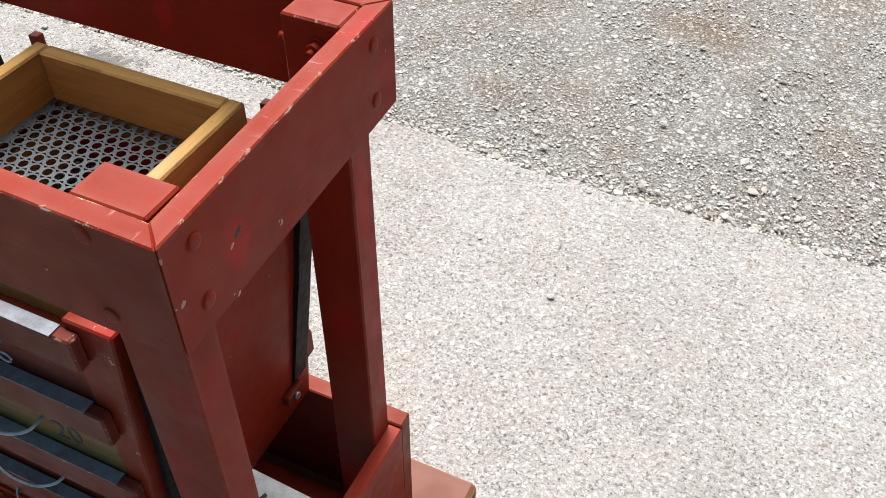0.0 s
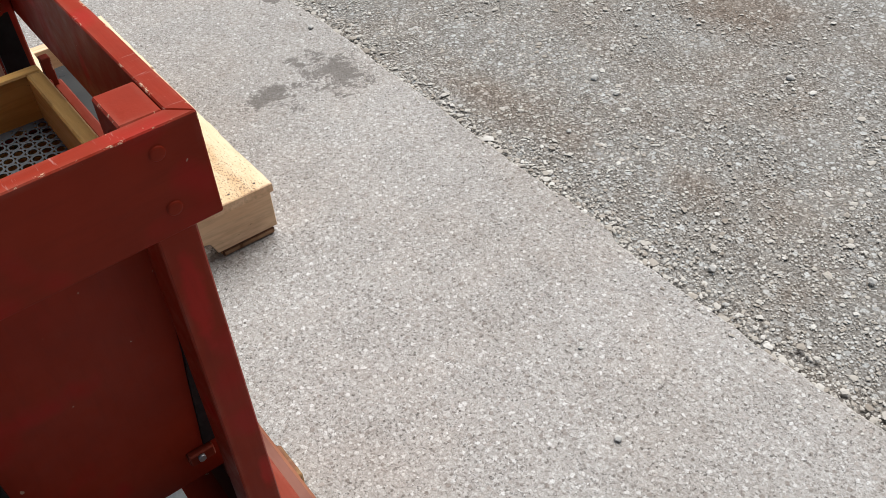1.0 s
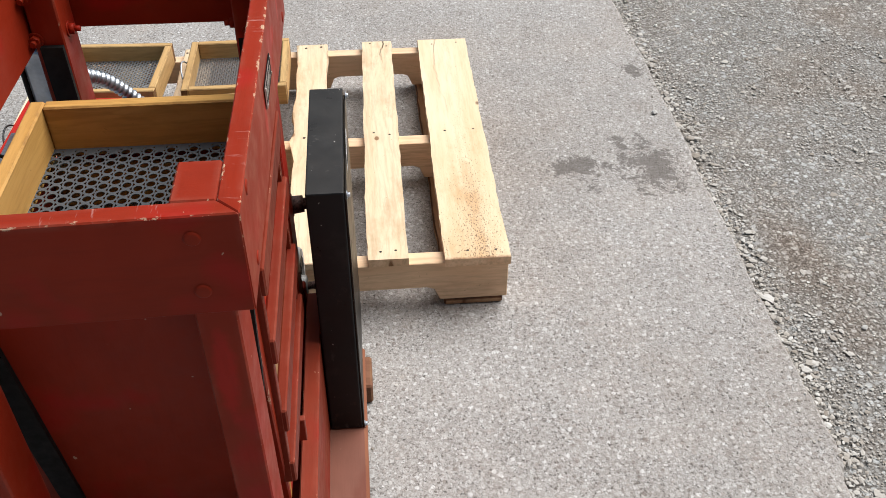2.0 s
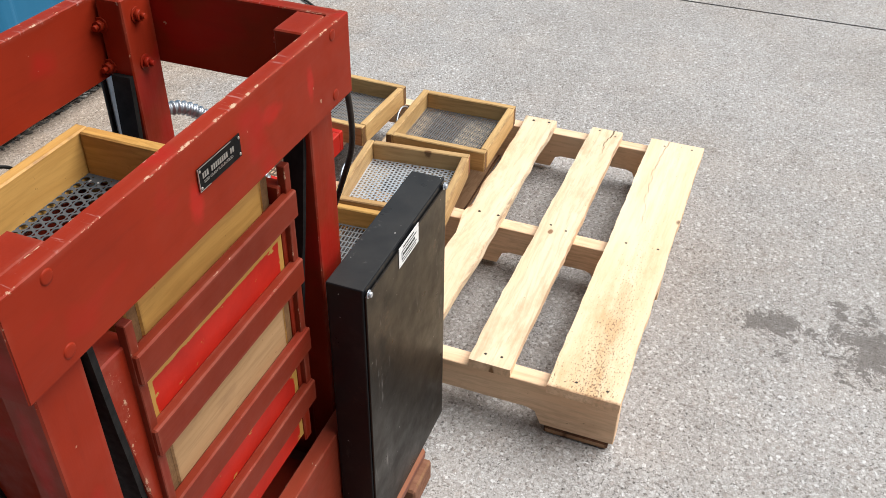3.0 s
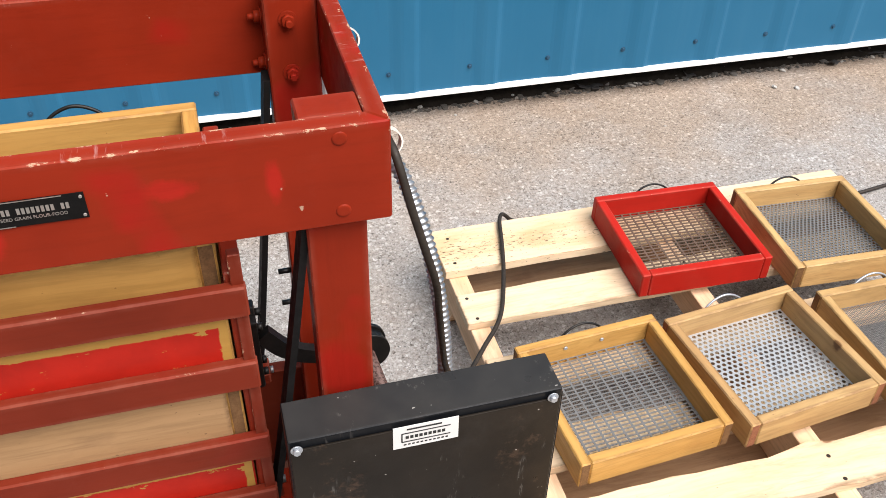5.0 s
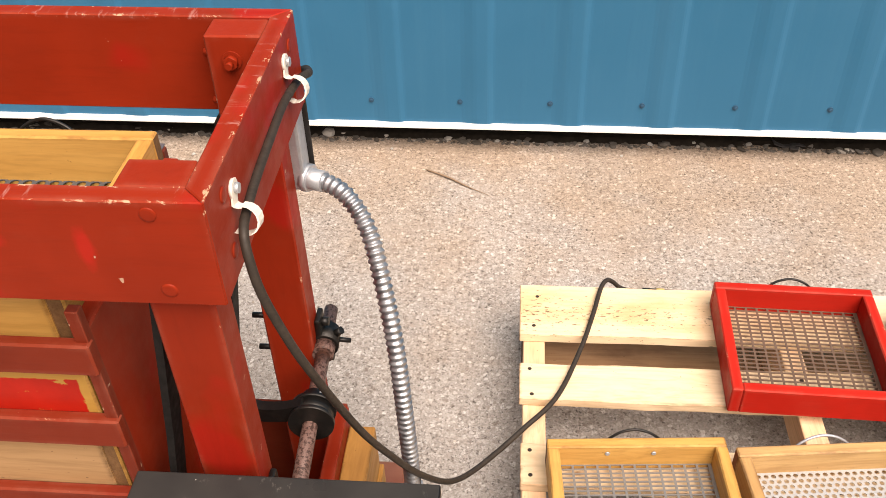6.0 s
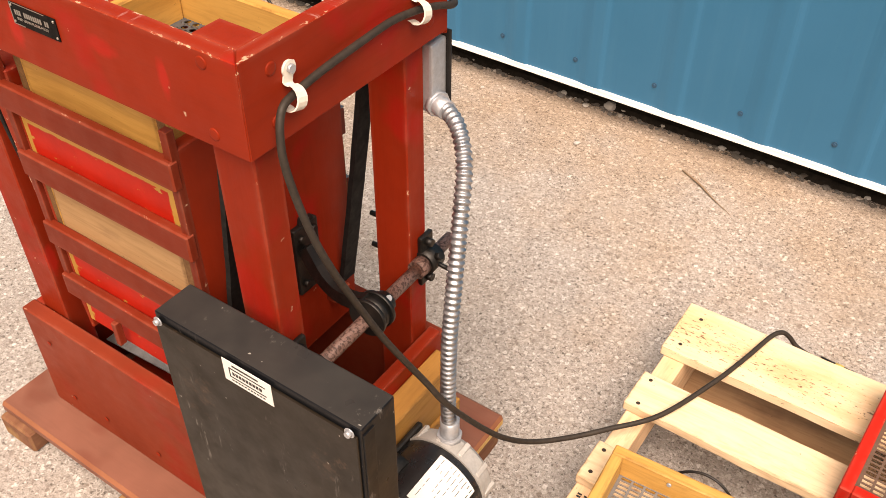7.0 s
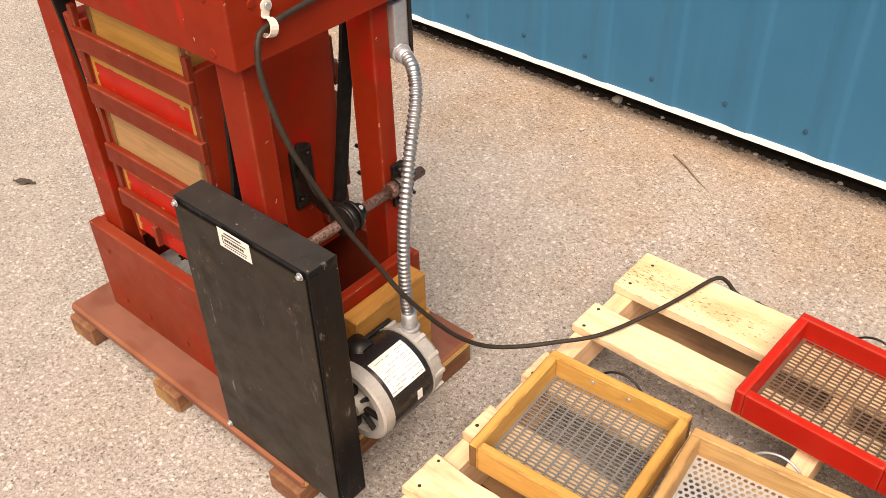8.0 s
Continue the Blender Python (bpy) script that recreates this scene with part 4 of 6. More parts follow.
ROUND_BIG = ("grey steel sheet with large round holes", 0.0168, 0.0146, round_hole(0.0056, 12), True, 12)
ROUND_MID = ("bright zinc sheet with round holes", 0.0118, 0.0102, round_hole(0.0040), True, 8)
FINE_A = ("grey sheet with fine round holes", 0.0092, 0.0080, round_hole(0.0031, 8), True, 8)
FINE_B = ("dull sheet with fine holes", 0.0074, 0.0064, round_hole(0.0024, 6), True, 6)
SLOT = ("steel sheet with rows of long slots", 0.0200, 0.0083, slot_hole(0.0081, 0.0028), False, 4)
SLOT_RED = ("rust-stained brass sheet with rows of slots", 0.0200, 0.0098, slot_hole(0.0080, 0.0032), False, 4)

Z = 0.1478
slotted = tray(pose(-1.353, 0.5625, Z, 0, 0, 3.8), 0.285, 0.280, 0.057, "varnished wooden sieve tray with slotted steel screen on a pallet", VARNISH, SCREEN_GREY, SLOT)
tray(pose(-1.657, 0.5565, Z, 0, 0, 6.0), 0.287, 0.277, 0.058, "reddish wooden sieve tray with bright round-hole screen", [VARNISH_RED, VARNISH_RED, END_RED], ZINC, ROUND_MID, handle_mat=GALV)
tray(pose(-1.974, 0.232, Z, 0, 0, -2.6), 0.274, 0.281, 0.058, "pale wooden sieve tray with fine grey perforated screen", VARNISH_PALE, SCREEN_GREY, FINE_A)
tray(pose(-1.968, 0.5725, Z, 0, 0, 0.5), 0.277, 0.277, 0.058, "pale wooden sieve tray with dull fine screen", VARNISH_PALE, SCREEN_GREY, FINE_B, handle_mat=GALV)
tray(pose(-1.663, 0.181, Z, 0, 0, -2.0), 0.288, 0.274, 0.058, "bright red painted sieve tray with slotted brass screen", [TRAY_RED, TRAY_RED_EDGE], SCREEN_BRASS, SLOT_RED)


for x in (0.046, -0.028):
    bm = rod_bm(bmesh.new(), (x, -0.1209, 0.041), (x, -0.1188, 0.041), 0.0042, 0.0034, seg=10)
    part("screw", bm, GALV, slotted, "", pose(-1.353, 0.5625, Z, 0, 0, 3.8))


def red_end_material(l, h):
    """Red paint brushed on a tray's end board, stopping short of its rim."""
    n = Nodes("red_painted_end")
    at = n.coords(shuffle=False)
    sep = n.t.nodes.new("ShaderNodeSeparateXYZ")
    n.put(sep.inputs[0], at)
    wob = n.math("MULTIPLY", n.math("SUBTRACT", n.noise(60, 4, 0.6, at), 0.5), 0.006)
    dx = n.math("SUBTRACT", l / 2 - 0.006, n.math("ABSOLUTE", sep.outputs[0]))
    dz = n.math("SUBTRACT", h / 2 - 0.008, sep.outputs[2])
    d = n.math("ADD", n.math("MINIMUM", dx, dz), wob)
    inside = n.step(d, 0.0055, 0.0068)
    paint = n.mix(n.step(n.noise(20, 4, 0.6, at), 0.4, 0.7), (0.46, 0.0185, 0.0095), (0.37, 0.015, 0.008))
    chips = n.step(n.math("ADD", n.noise(85, 4, 0.65, n.coords((0.5, 1, 1))), n.step(d, 0.006, 0.020, 0.05, -0.02)), 0.64, 0.67)
    bare = n.mix(n.noise(90, 5, 0.6, n.coords((0.1, 1, 1))), (0.50, 0.29, 0.07), (0.36, 0.18, 0.04))
    paint = n.mix(chips, paint, bare)
    return n.finish(n.mix(inside, bare, paint), 0.42, n.noise(120, 3, 0.6, at), 0.15, 0.001, spec=0.15)


RED_END = red_end_material(0.294, 0.077)
# ---- the seed cleaner ----
REDS = [RED, RED]
FAN_REDS = [red_paint("dusty_barn_red_paint", (0.185, 0.030, 0.0145), (0.25, 0.020, 0.012), -0.2)] * 2
FRONT_REDS = [red_paint("barn_red_paint_of_front_rail", (0.224, 0.0195, 0.0066), (0.36, 0.011, 0.009), 1, ((-0.200, 0.008, 0.010, 0.026), (-0.107, 0.012, 0.026, 0.013), (0.050, -0.012, 0.014, 0.027)))] * 2
END_REDS = [red_paint("barn_red_paint_of_end_rail", (0.224, 0.0195, 0.0066), (0.36, 0.011, 0.009), 1, ((-0.099, -0.008, 0.019, 0.030),))] * 2
LEG_REDS = [red_paint("barn_red_paint_of_leg", (0.224, 0.0195, 0.0066), (0.36, 0.011, 0.009), -0.6, ((0.225, -0.002, 0.075, 0.014), (-0.090, 0.012, 0.035, 0.010)), True)] * 2
TOP_REDS = [RED_EDGE, RED_EDGE]
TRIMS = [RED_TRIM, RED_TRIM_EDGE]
TRIMS_WORN = [red_paint("chipped_red_brown_paint", (0.15, 0.024, 0.013), (0.2, 0.025, 0.015), 0.5)] * 2
FX0, FX1, FY0, FY1 = -0.896, -0.270, 0.455, 0.816
ZT, ZB = 0.957, 0.845
cleaner = thing("seed_cleaner", pose(-0.585, 0.64, 0), "old barn-red painted wooden seed cleaner with electric motor", "seed cleaner")


def build_frame():
    # the top rails, mitred at the corners
    board("top_rail", cleaner, (FX0, FX1 - 0.006), (FY1 - 0.021, FY1), (ZB, ZT), FRONT_REDS, 0.0014, "red top rail with chipped edges", rough=0.0004, seed=1, miter=-1)
    board("top_rail", cleaner, (FX0, FX1 + 0.005), (FY0 + 0.0055, FY0 + 0.0265), (ZB - 0.005, ZT), TOP_REDS, 0.0014, rough=0.0004, seed=2, turn=pose(0, 0, 0, 0, 0, -1), miter=1)
    board("top_rail", cleaner, (FX1 - 0.0218, FX1 - 0.0008), (FY0 + 0.0006, FY1 - 0.0001), (ZB, ZT + 0.0002), END_REDS, 0.0014, rough=0.0003, seed=3, miter=1, turn=pose(0, 0, 0, 0, 0, 1.7))
    board("top_rail", cleaner, (FX0 + 0.0001, FX0 + 0.021), (FY0 + 0.0112, FY1 - 0.0001), (ZB, ZT + 0.0002), TOP_REDS, 0.0014, rough=0.0003, seed=4, miter=-1)
    # legs, whose tops show inside the corners
    legs = [((-0.360, -0.2975), (0.754, 0.7945)), ((-0.8745, -0.813), (0.754, 0.7945)), ((-0.360, -0.2915), (0.4775, 0.518)), ((-0.8745, -0.813), (0.489, 0.529))]
    for k, (xs, ys) in enumerate(legs):
        board("leg", cleaner, xs, ys, (0.076, ZT - 0.001), REDS if k else LEG_REDS, 0.002)
    # carriage bolts with domed heads, painted over
    head = bolt_mesh("bolt", 0.0074, RED)
    for x in (-0.331, -0.848):
        for z in (0.944, 0.862):
            put("bolt", head, facing((x, FY1, z), (0, 1, 0)), cleaner)
            put("bolt", head, facing((x, FY0 + (0.001 if x > -0.6 else 0.010), z), (0, -1, 0)), cleaner)
    for y in (0.773, 0.492):
        for z in (0.933, 0.873):
            put("bolt", head, facing((FX1 + 0.005 - 0.030 * (y - FY0), y, z), (1, 0.03, 0)), cleaner)
            put("bolt", head, facing((FX0, y + (0.012 if y < 0.6 else 0), z), (-1, 0, 0)), cleaner)
    nut = bmesh.new()
    rod_bm(nut, (0, 0, 0), (0, 0, 0.0018), 0.0108, seg=14)
    rod_bm(nut, (0, 0, 0.0018), (0, 0, 0.0090), 0.0078, seg=6)
    rod_bm(nut, (0, 0, 0.009), (0, 0, 0.016), 0.004, seg=8)
    me = mesh_of("nut", nut, RED)
    for x in (-0.331, -0.848):
        for y, sy in ((0.754, -1), (0.529 if x < -0.6 else 0.518, 1)):
            for z in (0.928, 0.860):
                put("nut", me, facing((x + 0.008, y, z), (0, sy, 0)), cleaner)
    for y in (0.773, 0.492):
        for z in (0.918, 0.858):
            put("nut", me, facing((-0.360, y, z), (-1, 0, 0)), cleaner)
            put("nut", me, facing((-0.813, y, z), (1, 0, 0)), cleaner)
    # a gouge with bare wood in it, and chips off the lower edge
    for y, z, r, mat, text in ((0.540, 0.9015, 0.0058, INK, "dark splintered gouge"), (0.5305, 0.8955, 0.0034, PLANK_END, "bare wood splinter"), (0.527, 0.8465, 0.0032, PLANK_END, "bare wood chip"), (0.521, 0.851, 0.0022, PLANK_END, "bare wood chip")):
        part("gouge", lump(r, int(y * 1000), (0.10, 1.0, 0.55)), mat, cleaner, text, pose(FX1 + 0.0045 - 0.030 * (y - FY0), y, z, 35, 0, 1.7))


def build_lower_box():
    box = put("fan_box", mesh_of("fan_box", block_bm(bmesh.new(), (0, 0, 0), (0.52, 0.27, 0.012)), RED), pose(-0.59, 0.642, 0.084), cleaner, "red plank fan box under the shoe")
    board("plank", box, (-0.892, -0.279), (0.798, 0.824), (0.077, 0.307), FAN_REDS, 0.002, rough=0.0004, seed=5)
    board("plank", box, (-0.892, -0.279), (0.457, 0.4795), (0.077, 0.307), FAN_REDS, 0.002, rough=0.0004, seed=6, turn=pose(0, 0, 0, 0, 0, -1))
    board("plank", box, (-0.300, -0.278), (0.487, 0.7978), (0.077, 0.303), REDS, 0.002, seed=7)
    board("plank", box, (-0.900, -0.879), (0.487, 0.7978), (0.077, 0.330), REDS, 0.002, seed=8)
    head = bolt_mesh("screw_head", 0.0045, RED)
    for x in (-0.330, -0.345, -0.43, -0.56):
        put("screw_head", head, facing((x, 0.826, 0.12 if x < -0.335 else 0.25), (0, 1, 0)), box)
    # galvanised chute over the fan
    bm = bmesh.new()
    block_bm(bm, (0, 0, 0), (0.24, 0.215, 0.003))
    part("chute", bm, [SHEET_GREY], cleaner, "grey galvanised sheet chute with grain stuck on it", pose(-0.428, 0.608, 0.165, 0, 6, 0))
    bm = bmesh.new()
    for _ in range(26):
        block_bm(bm, (random.uniform(-0.11, 0.11), random.uniform(-0.10, 0.10), 0.003), (random.uniform(0.005, 0.016), random.uniform(0.003, 0.008), 0.003), pose(0, 0, 0, 0, 0, random.uniform(0, 180)))
    tagged(part("chaff", bm, IRON, cleaner, "dark chaff stuck to the sheet", pose(-0.428, 0.608, 0.165, 0, 6, 0)), kind="stuff")
    # the platform and its runners
    board("platform", cleaner, (-0.976, -0.199), (0.392, 0.893), (0.051, 0.0765), [DUSTY_RED, DUSTY_EDGE, PLANK_END], 0.006, "red-brown platform board with chipped rim", rough=0.0006, seed=9)
    for x in (-0.245, -0.560, -0.930):
        board("runner", cleaner, (x - 0.042, x + 0.042), (0.40, 0.905), (0.001, 0.0508), [RUNNER, RUNNER], 0.004, "worn block runner", rough=0.002, seed=int(-x * 100))


def build_shoe():
    """The hanging shoe: two cheeks, cross rails, and the slots that hold the trays."""
    y0, y1 = 0.479, 0.792
    shoe = put("shoe", mesh_of("shoe", block_bm(bmesh.new(), (0, 0, 0), (0.27, 0.30, 0.012)), RED), pose(-0.58, 0.63, 0.325), cleaner, "red hanging shoe that holds the sieve trays")
    board("cheek", shoe, (-0.744, -0.725), (0.506, y1), (0.318, 0.787), REDS, 0.002, rough=0.0003, seed=74)
    # the other cheek thickens upwards on its outer side
    cheek = board("cheek", shoe, (-0.430, -0.399), (y0, y1), (0.318, 0.787), REDS, 0.002, rough=0.0003, seed=42)
    for v in cheek.data.vertices:
        if v.co.z < 0:
            v.co.z -= 0.0245 * v.co.x / 0.2345
    tops = (0.776, 0.667, 0.543, 0.440)
    for k, z in enumerate(tops):
        board("rail", shoe, (-0.746, -0.414), (y1, 0.806), (z - 0.041, z), TRIMS, 0.0022, "dark red cross rail with worn corners", rough=0.0004, seed=20 + k)
    for k, (z, deep) in enumerate(((0.777, 0.042), (0.667, 0.045), (0.542, 0.046), (0.440, 0.046))):
        rail = board("rail", shoe, (-0.714, -0.412), (0.465, y0), (z - deep, z), TRIMS_WORN, 0.0022, "red rail with a grey tin-capped edge", rough=0.0004, seed=30 + k)
        board("tin_cap", rail, (-0.712, -0.432), (0.4642, 0.4786), (z + 0.0003, z + 0.0016), TIN, 0.0)
    bm = sweep_bm(even([Vector((0.008 * math.cos(a), -0.004, 0.006 * math.sin(a))) for a in (0.35 * k for k in range(17))], 0.002), 0.0013, 6)
    part("screw_eye", bm, GALV_DULL, shoe, "small steel screw eye", pose(-0.504, 0.465, 0.717))
    # fillers added to block bright sight lines past the top tray
    board("ledge", shoe, (-0.724, -0.428), (0.4792, 0.496), (0.745, 0.760), TRIMS, 0.001)
    board("ledge", shoe, (-0.724, -0.428), (0.764, 0.7915), (0.7415, 0.7605), TRIMS, 0.001)
    # corner cleats, a latch and the bolts of the strap hangers
    for x in (-0.7445, -0.4265):
        board("cleat", shoe, (x, x + 0.013), (y1 - 0.004, 0.8), (0.40, 0.815), TRIMS, 0.001)
    board("latch", shoe, (-0.530, -0.520), (0.800, 0.812), (0.352, 0.398), TRIMS, 0.001)
    # strap hangers at the four corners: flat spring strips, broad along y, bolted to small brackets
    for top, low in (((-0.364, 0.787, 0.850), (-0.416, 0.763, 0.392)), ((-0.817, 0.772, 0.850), (-0.744, 0.766, 0.385)), ((-0.364, 0.505, 0.850), (-0.416, 0.514, 0.385)), ((-0.809, 0.512, 0.850), (-0.753, 0.535, 0.405))):
        top, low = Vector(top), Vector(low)
        bm = bmesh.new()
        rings = []
        for k in range(13):
            f = k / 12
            c = top.lerp(low, f) + Vector((0.002 * math.sin(math.pi * f) * (1 if low.x > -0.6 else -1), 0, 0))
            w = 0.0145 + 0.0012 * noise.noise(Vector((9 * f, top.x * 40, top.y * 40)))
            rings.append([bm.verts.new(c + Vector((dx, dy * w, 0))) for dx, dy in ((-0.004, -1), (0.004, -1), (0.004, 1), (-0.004, 1))])
        for p, q in zip(rings, rings[1:]):
            for k in range(4):
                bm.faces.new((p[k], p[(k + 1) % 4], q[(k + 1) % 4], q[k]))
        bm.faces.new(rings[0])
        bm.faces.new(rings[-1][::-1])
        bmesh.ops.recalc_face_normals(bm, faces=bm.faces)
        part("strap_hanger", bm, [BELT], cleaner, "black spring strap")
        s = 1 if low.y > 0.64 else -1
        out = 1 if low.x > -0.6 else -1
        board("bracket", cleaner, (low.x - 0.010, low.x + 0.010), (low.y - s * 0.022 - 0.018, low.y - s * 0.022 + 0.018), (low.z - 0.024, low.z - 0.004), [RED_TRIM, RED_TRIM_EDGE], 0.002, rough=0.001, seed=int(90 * low.y))
        bm = rod_bm(bmesh.new(), (low.x + out * 0.010, low.y - s * 0.024, low.z - 0.012), (low.x + out * 0.015, low.y - s * 0.024, low.z - 0.012), 0.0055, seg=6)
        part("bolt", bm, GALV_DULL, cleaner, "dull steel bolt head")


def build_shaft():
    def axis(y):
        return Vector((-0.880 - (y - 0.433) * 0.06, y, 0.477 + (y - 0.433) * 0.06))

    part("drive_shaft", rod_bm(bmesh.new(), axis(0.433), axis(0.83), 0.0098, seg=18), RUST, cleaner, "rusty worn steel drive shaft")
    for y in (0.496, 0.776):
        c = axis(y)
        bm = bmesh.new()
        block_bm(bm, (-0.8785, y, c.z), (0.008, 0.030, 0.092), bevel=0.003)
        rod_bm(bm, axis(y - 0.016), axis(y + 0.016), 0.0195, seg=18)
        rod_bm(bm, axis(y + 0.016), axis(y + 0.034), 0.0155, 0.0145, seg=16, mat=1)
        rod_bm(bm, c + Vector((-0.014, 0, 0)), c + Vector((-0.034, -0.004, -0.006)), 0.0035, seg=8)
        rod_bm(bm, c + Vector((-0.016, 0, 0.012)), c + Vector((-0.024, 0, 0.018)), 0.006, seg=6)
        for dz in (-0.034, 0.034):
            rod_bm(bm, (-0.8785, y, c.z + dz), (-0.892, y, c.z + dz), 0.0065, seg=6)
        part("pillow_block", bm, [IRON, RUST], cleaner, "greasy black pillow block bearing")
    bm = bmesh.new()
    off = Vector((-0.002, 0, 0.004))
    for ya, yb, r, o in ((0.630, 0.636, 0.029, off), (0.636, 0.652, 0.026, off), (0.652, 0.658, 0.029, off), (0.608, 0.630, 0.0165, Vector())):
        rod_bm(bm, axis(ya) + o, axis(yb) + o, r, seg=28)
    rod_bm(bm, axis(0.618) + Vector((-0.008, 0, 0.012)), axis(0.618) + Vector((-0.014, 0, 0.020)), 0.0045, seg=6, mat=1)
    part("eccentric", bm, [IRON, GALV], cleaner, "black grooved eccentric sheave with set screw")
    # the arm: a bent bar from the sheave up to a bracket on the shoe
    bm = bmesh.new()
    line = spline([axis(0.644) + Vector((0.004, 0, 0.020)), Vector((-0.862, 0.642, 0.498)), Vector((-0.822, 0.636, 0.490)), Vector((-0.785, 0.628, 0.502)), Vector((-0.758, 0.622, 0.530))], 5)
    rings = []
    for p, q in zip(line, line[1:] + [2 * line[-1] - line[-2]]):
        d = (q - p).normalized()
        up = d.cross(Vector((0, 1, 0))).normalized()
        rings.append([bm.verts.new(p + a * up + Vector((0, b, 0))) for a, b in ((-0.012, -0.007), (0.012, -0.007), (0.012, 0.007), (-0.012, 0.007))])
    for p, q in zip(rings, rings[1:]):
        for k in range(4):
            bm.faces.new((p[k], p[(k + 1) % 4], q[(k + 1) % 4], q[k]))
    bm.faces.new(rings[0])
    bm.faces.new(rings[-1][::-1])
    bmesh.ops.recalc_face_normals(bm, faces=bm.faces)
    part("shaker_arm", bm, IRON, cleaner, "greasy black bent shaker arm")
    bm = bmesh.new()
    block_bm(bm, (-0.7475, 0.611, 0.502), (0.011, 0.050, 0.122), bevel=0.003)
    block_bm(bm, (-0.7475, 0.606, 0.564), (0.009, 0.026, 0.016), pose(0, 0, 0, 18, 0, 0), bevel=0.003)
    for dy, dz in ((-0.013, -0.045), (0.014, -0.040), (-0.012, 0.048), (0.014, 0.044)):
        rod_bm(bm, (-0.753, 0.611 + dy, 0.502 + dz), (-0.760, 0.611 + dy, 0.502 + dz), 0.0055, seg=6)
    part("arm_bracket", bm, IRON, cleaner, "black iron bracket of the shaker arm")
    tip = mesh_of("bolt_tip", rod_bm(bmesh.new(), (0, 0, 0), (0.021, 0, 0), 0.004, seg=8), IRON)
    for z in (0.542, 0.482):
        put("bolt_tip", tip, pose(-0.816, 0.516, z), cleaner)


def build_belt_guard():
    x0, x1, y0, y1, z0, z1 = -1.075, -0.762, 0.828, 0.886, 0.0785, 0.619
    bm = bmesh.new()
    block_bm(bm, ((x0 + x1) / 2, (y0 + y1) / 2 - 0.0015, (z0 + z1) / 2), (x1 - x0, y1 - y0, z1 - z0))
    bmesh.ops.bevel(bm, geom=bm.edges[:], offset=0.003, segments=3, profile=0.6, affect="EDGES")
    # upward faces take the lighter enamel
    for f in bm.faces:
        f.material_index = 1 if f.normal.z > 0.9 else 0
    guard = part("belt_guard", bm, [BLACK, BLACK_TOP], cleaner, "scuffed black sheet-steel belt guard")
    bm = bmesh.new()
    block_bm(bm, ((x0 + x1) / 2 + 0.001, y1 + 0.0005, (z0 + z1) / 2 - 0.006), (x1 - x0 - 0.006, 0.003, z1 - z0 - 0.012), bevel=0.001)
    part("cover", bm, BLACK_DUSTY, guard, "flat black cover sheet")
    bm = bmesh.new()
    block_bm(bm, (x0 - 0.0006, y1 - 0.0125, (z0 + z1) / 2 - 0.004), (0.0022, 0.018, z1 - z0 - 0.012), bevel=0.0005)
    part("flange", bm, BLACK, guard, "folded edge flange")
    sc = bmesh.new()
    rod_bm(sc, (0, 0, 0), (0, 0, 0.0012), 0.0066, seg=14)
    rod_bm(sc, (0, 0, 0.0012), (0, 0, 0.0055), 0.0046, 0.004, seg=6)
    me = mesh_of("screw", sc, GALV)
    for x, z in ((-0.771, 0.609), (-1.062, 0.611), (-0.768, 0.083)):
        put("screw", me, facing((x, y1 + 0.002, z), (0, 1, 0)), guard)
    lab = put("sticker", mesh_of("sticker", block_bm(bmesh.new(), (0, 0, 0), (0.075, 0.0006, 0.036)), WHITE_LABEL), pose(-0.9135, y1 + 0.0026, 0.5945), guard, "white maker's sticker with black print")
    bm = bmesh.new()
    y = 0.0006
    block_bm(bm, (0.002, y, 0.0125), (0.040, 0.0004, 0.0022), mat=0)
    block_bm(bm, (0.0, y, 0.0065), (0.056, 0.0004, 0.0014))
    block_bm(bm, (0.0, y, -0.0075), (0.056, 0.0004, 0.0014))
    block_bm(bm, (0.0275, y, -0.0005), (0.0014, 0.0004, 0.0145))
    for k in range(9):
        block_bm(bm, (0.0215 - 0.0052 * k, y, -0.0006), (0.0036, 0.0004, 0.0046))
    for k in range(11):
        block_bm(bm, (0.024 - 0.0048 * k, y, -0.0125), (0.0030, 0.0004, 0.0019))
    part("print", bm, INK, lab, "", PLACE[lab])


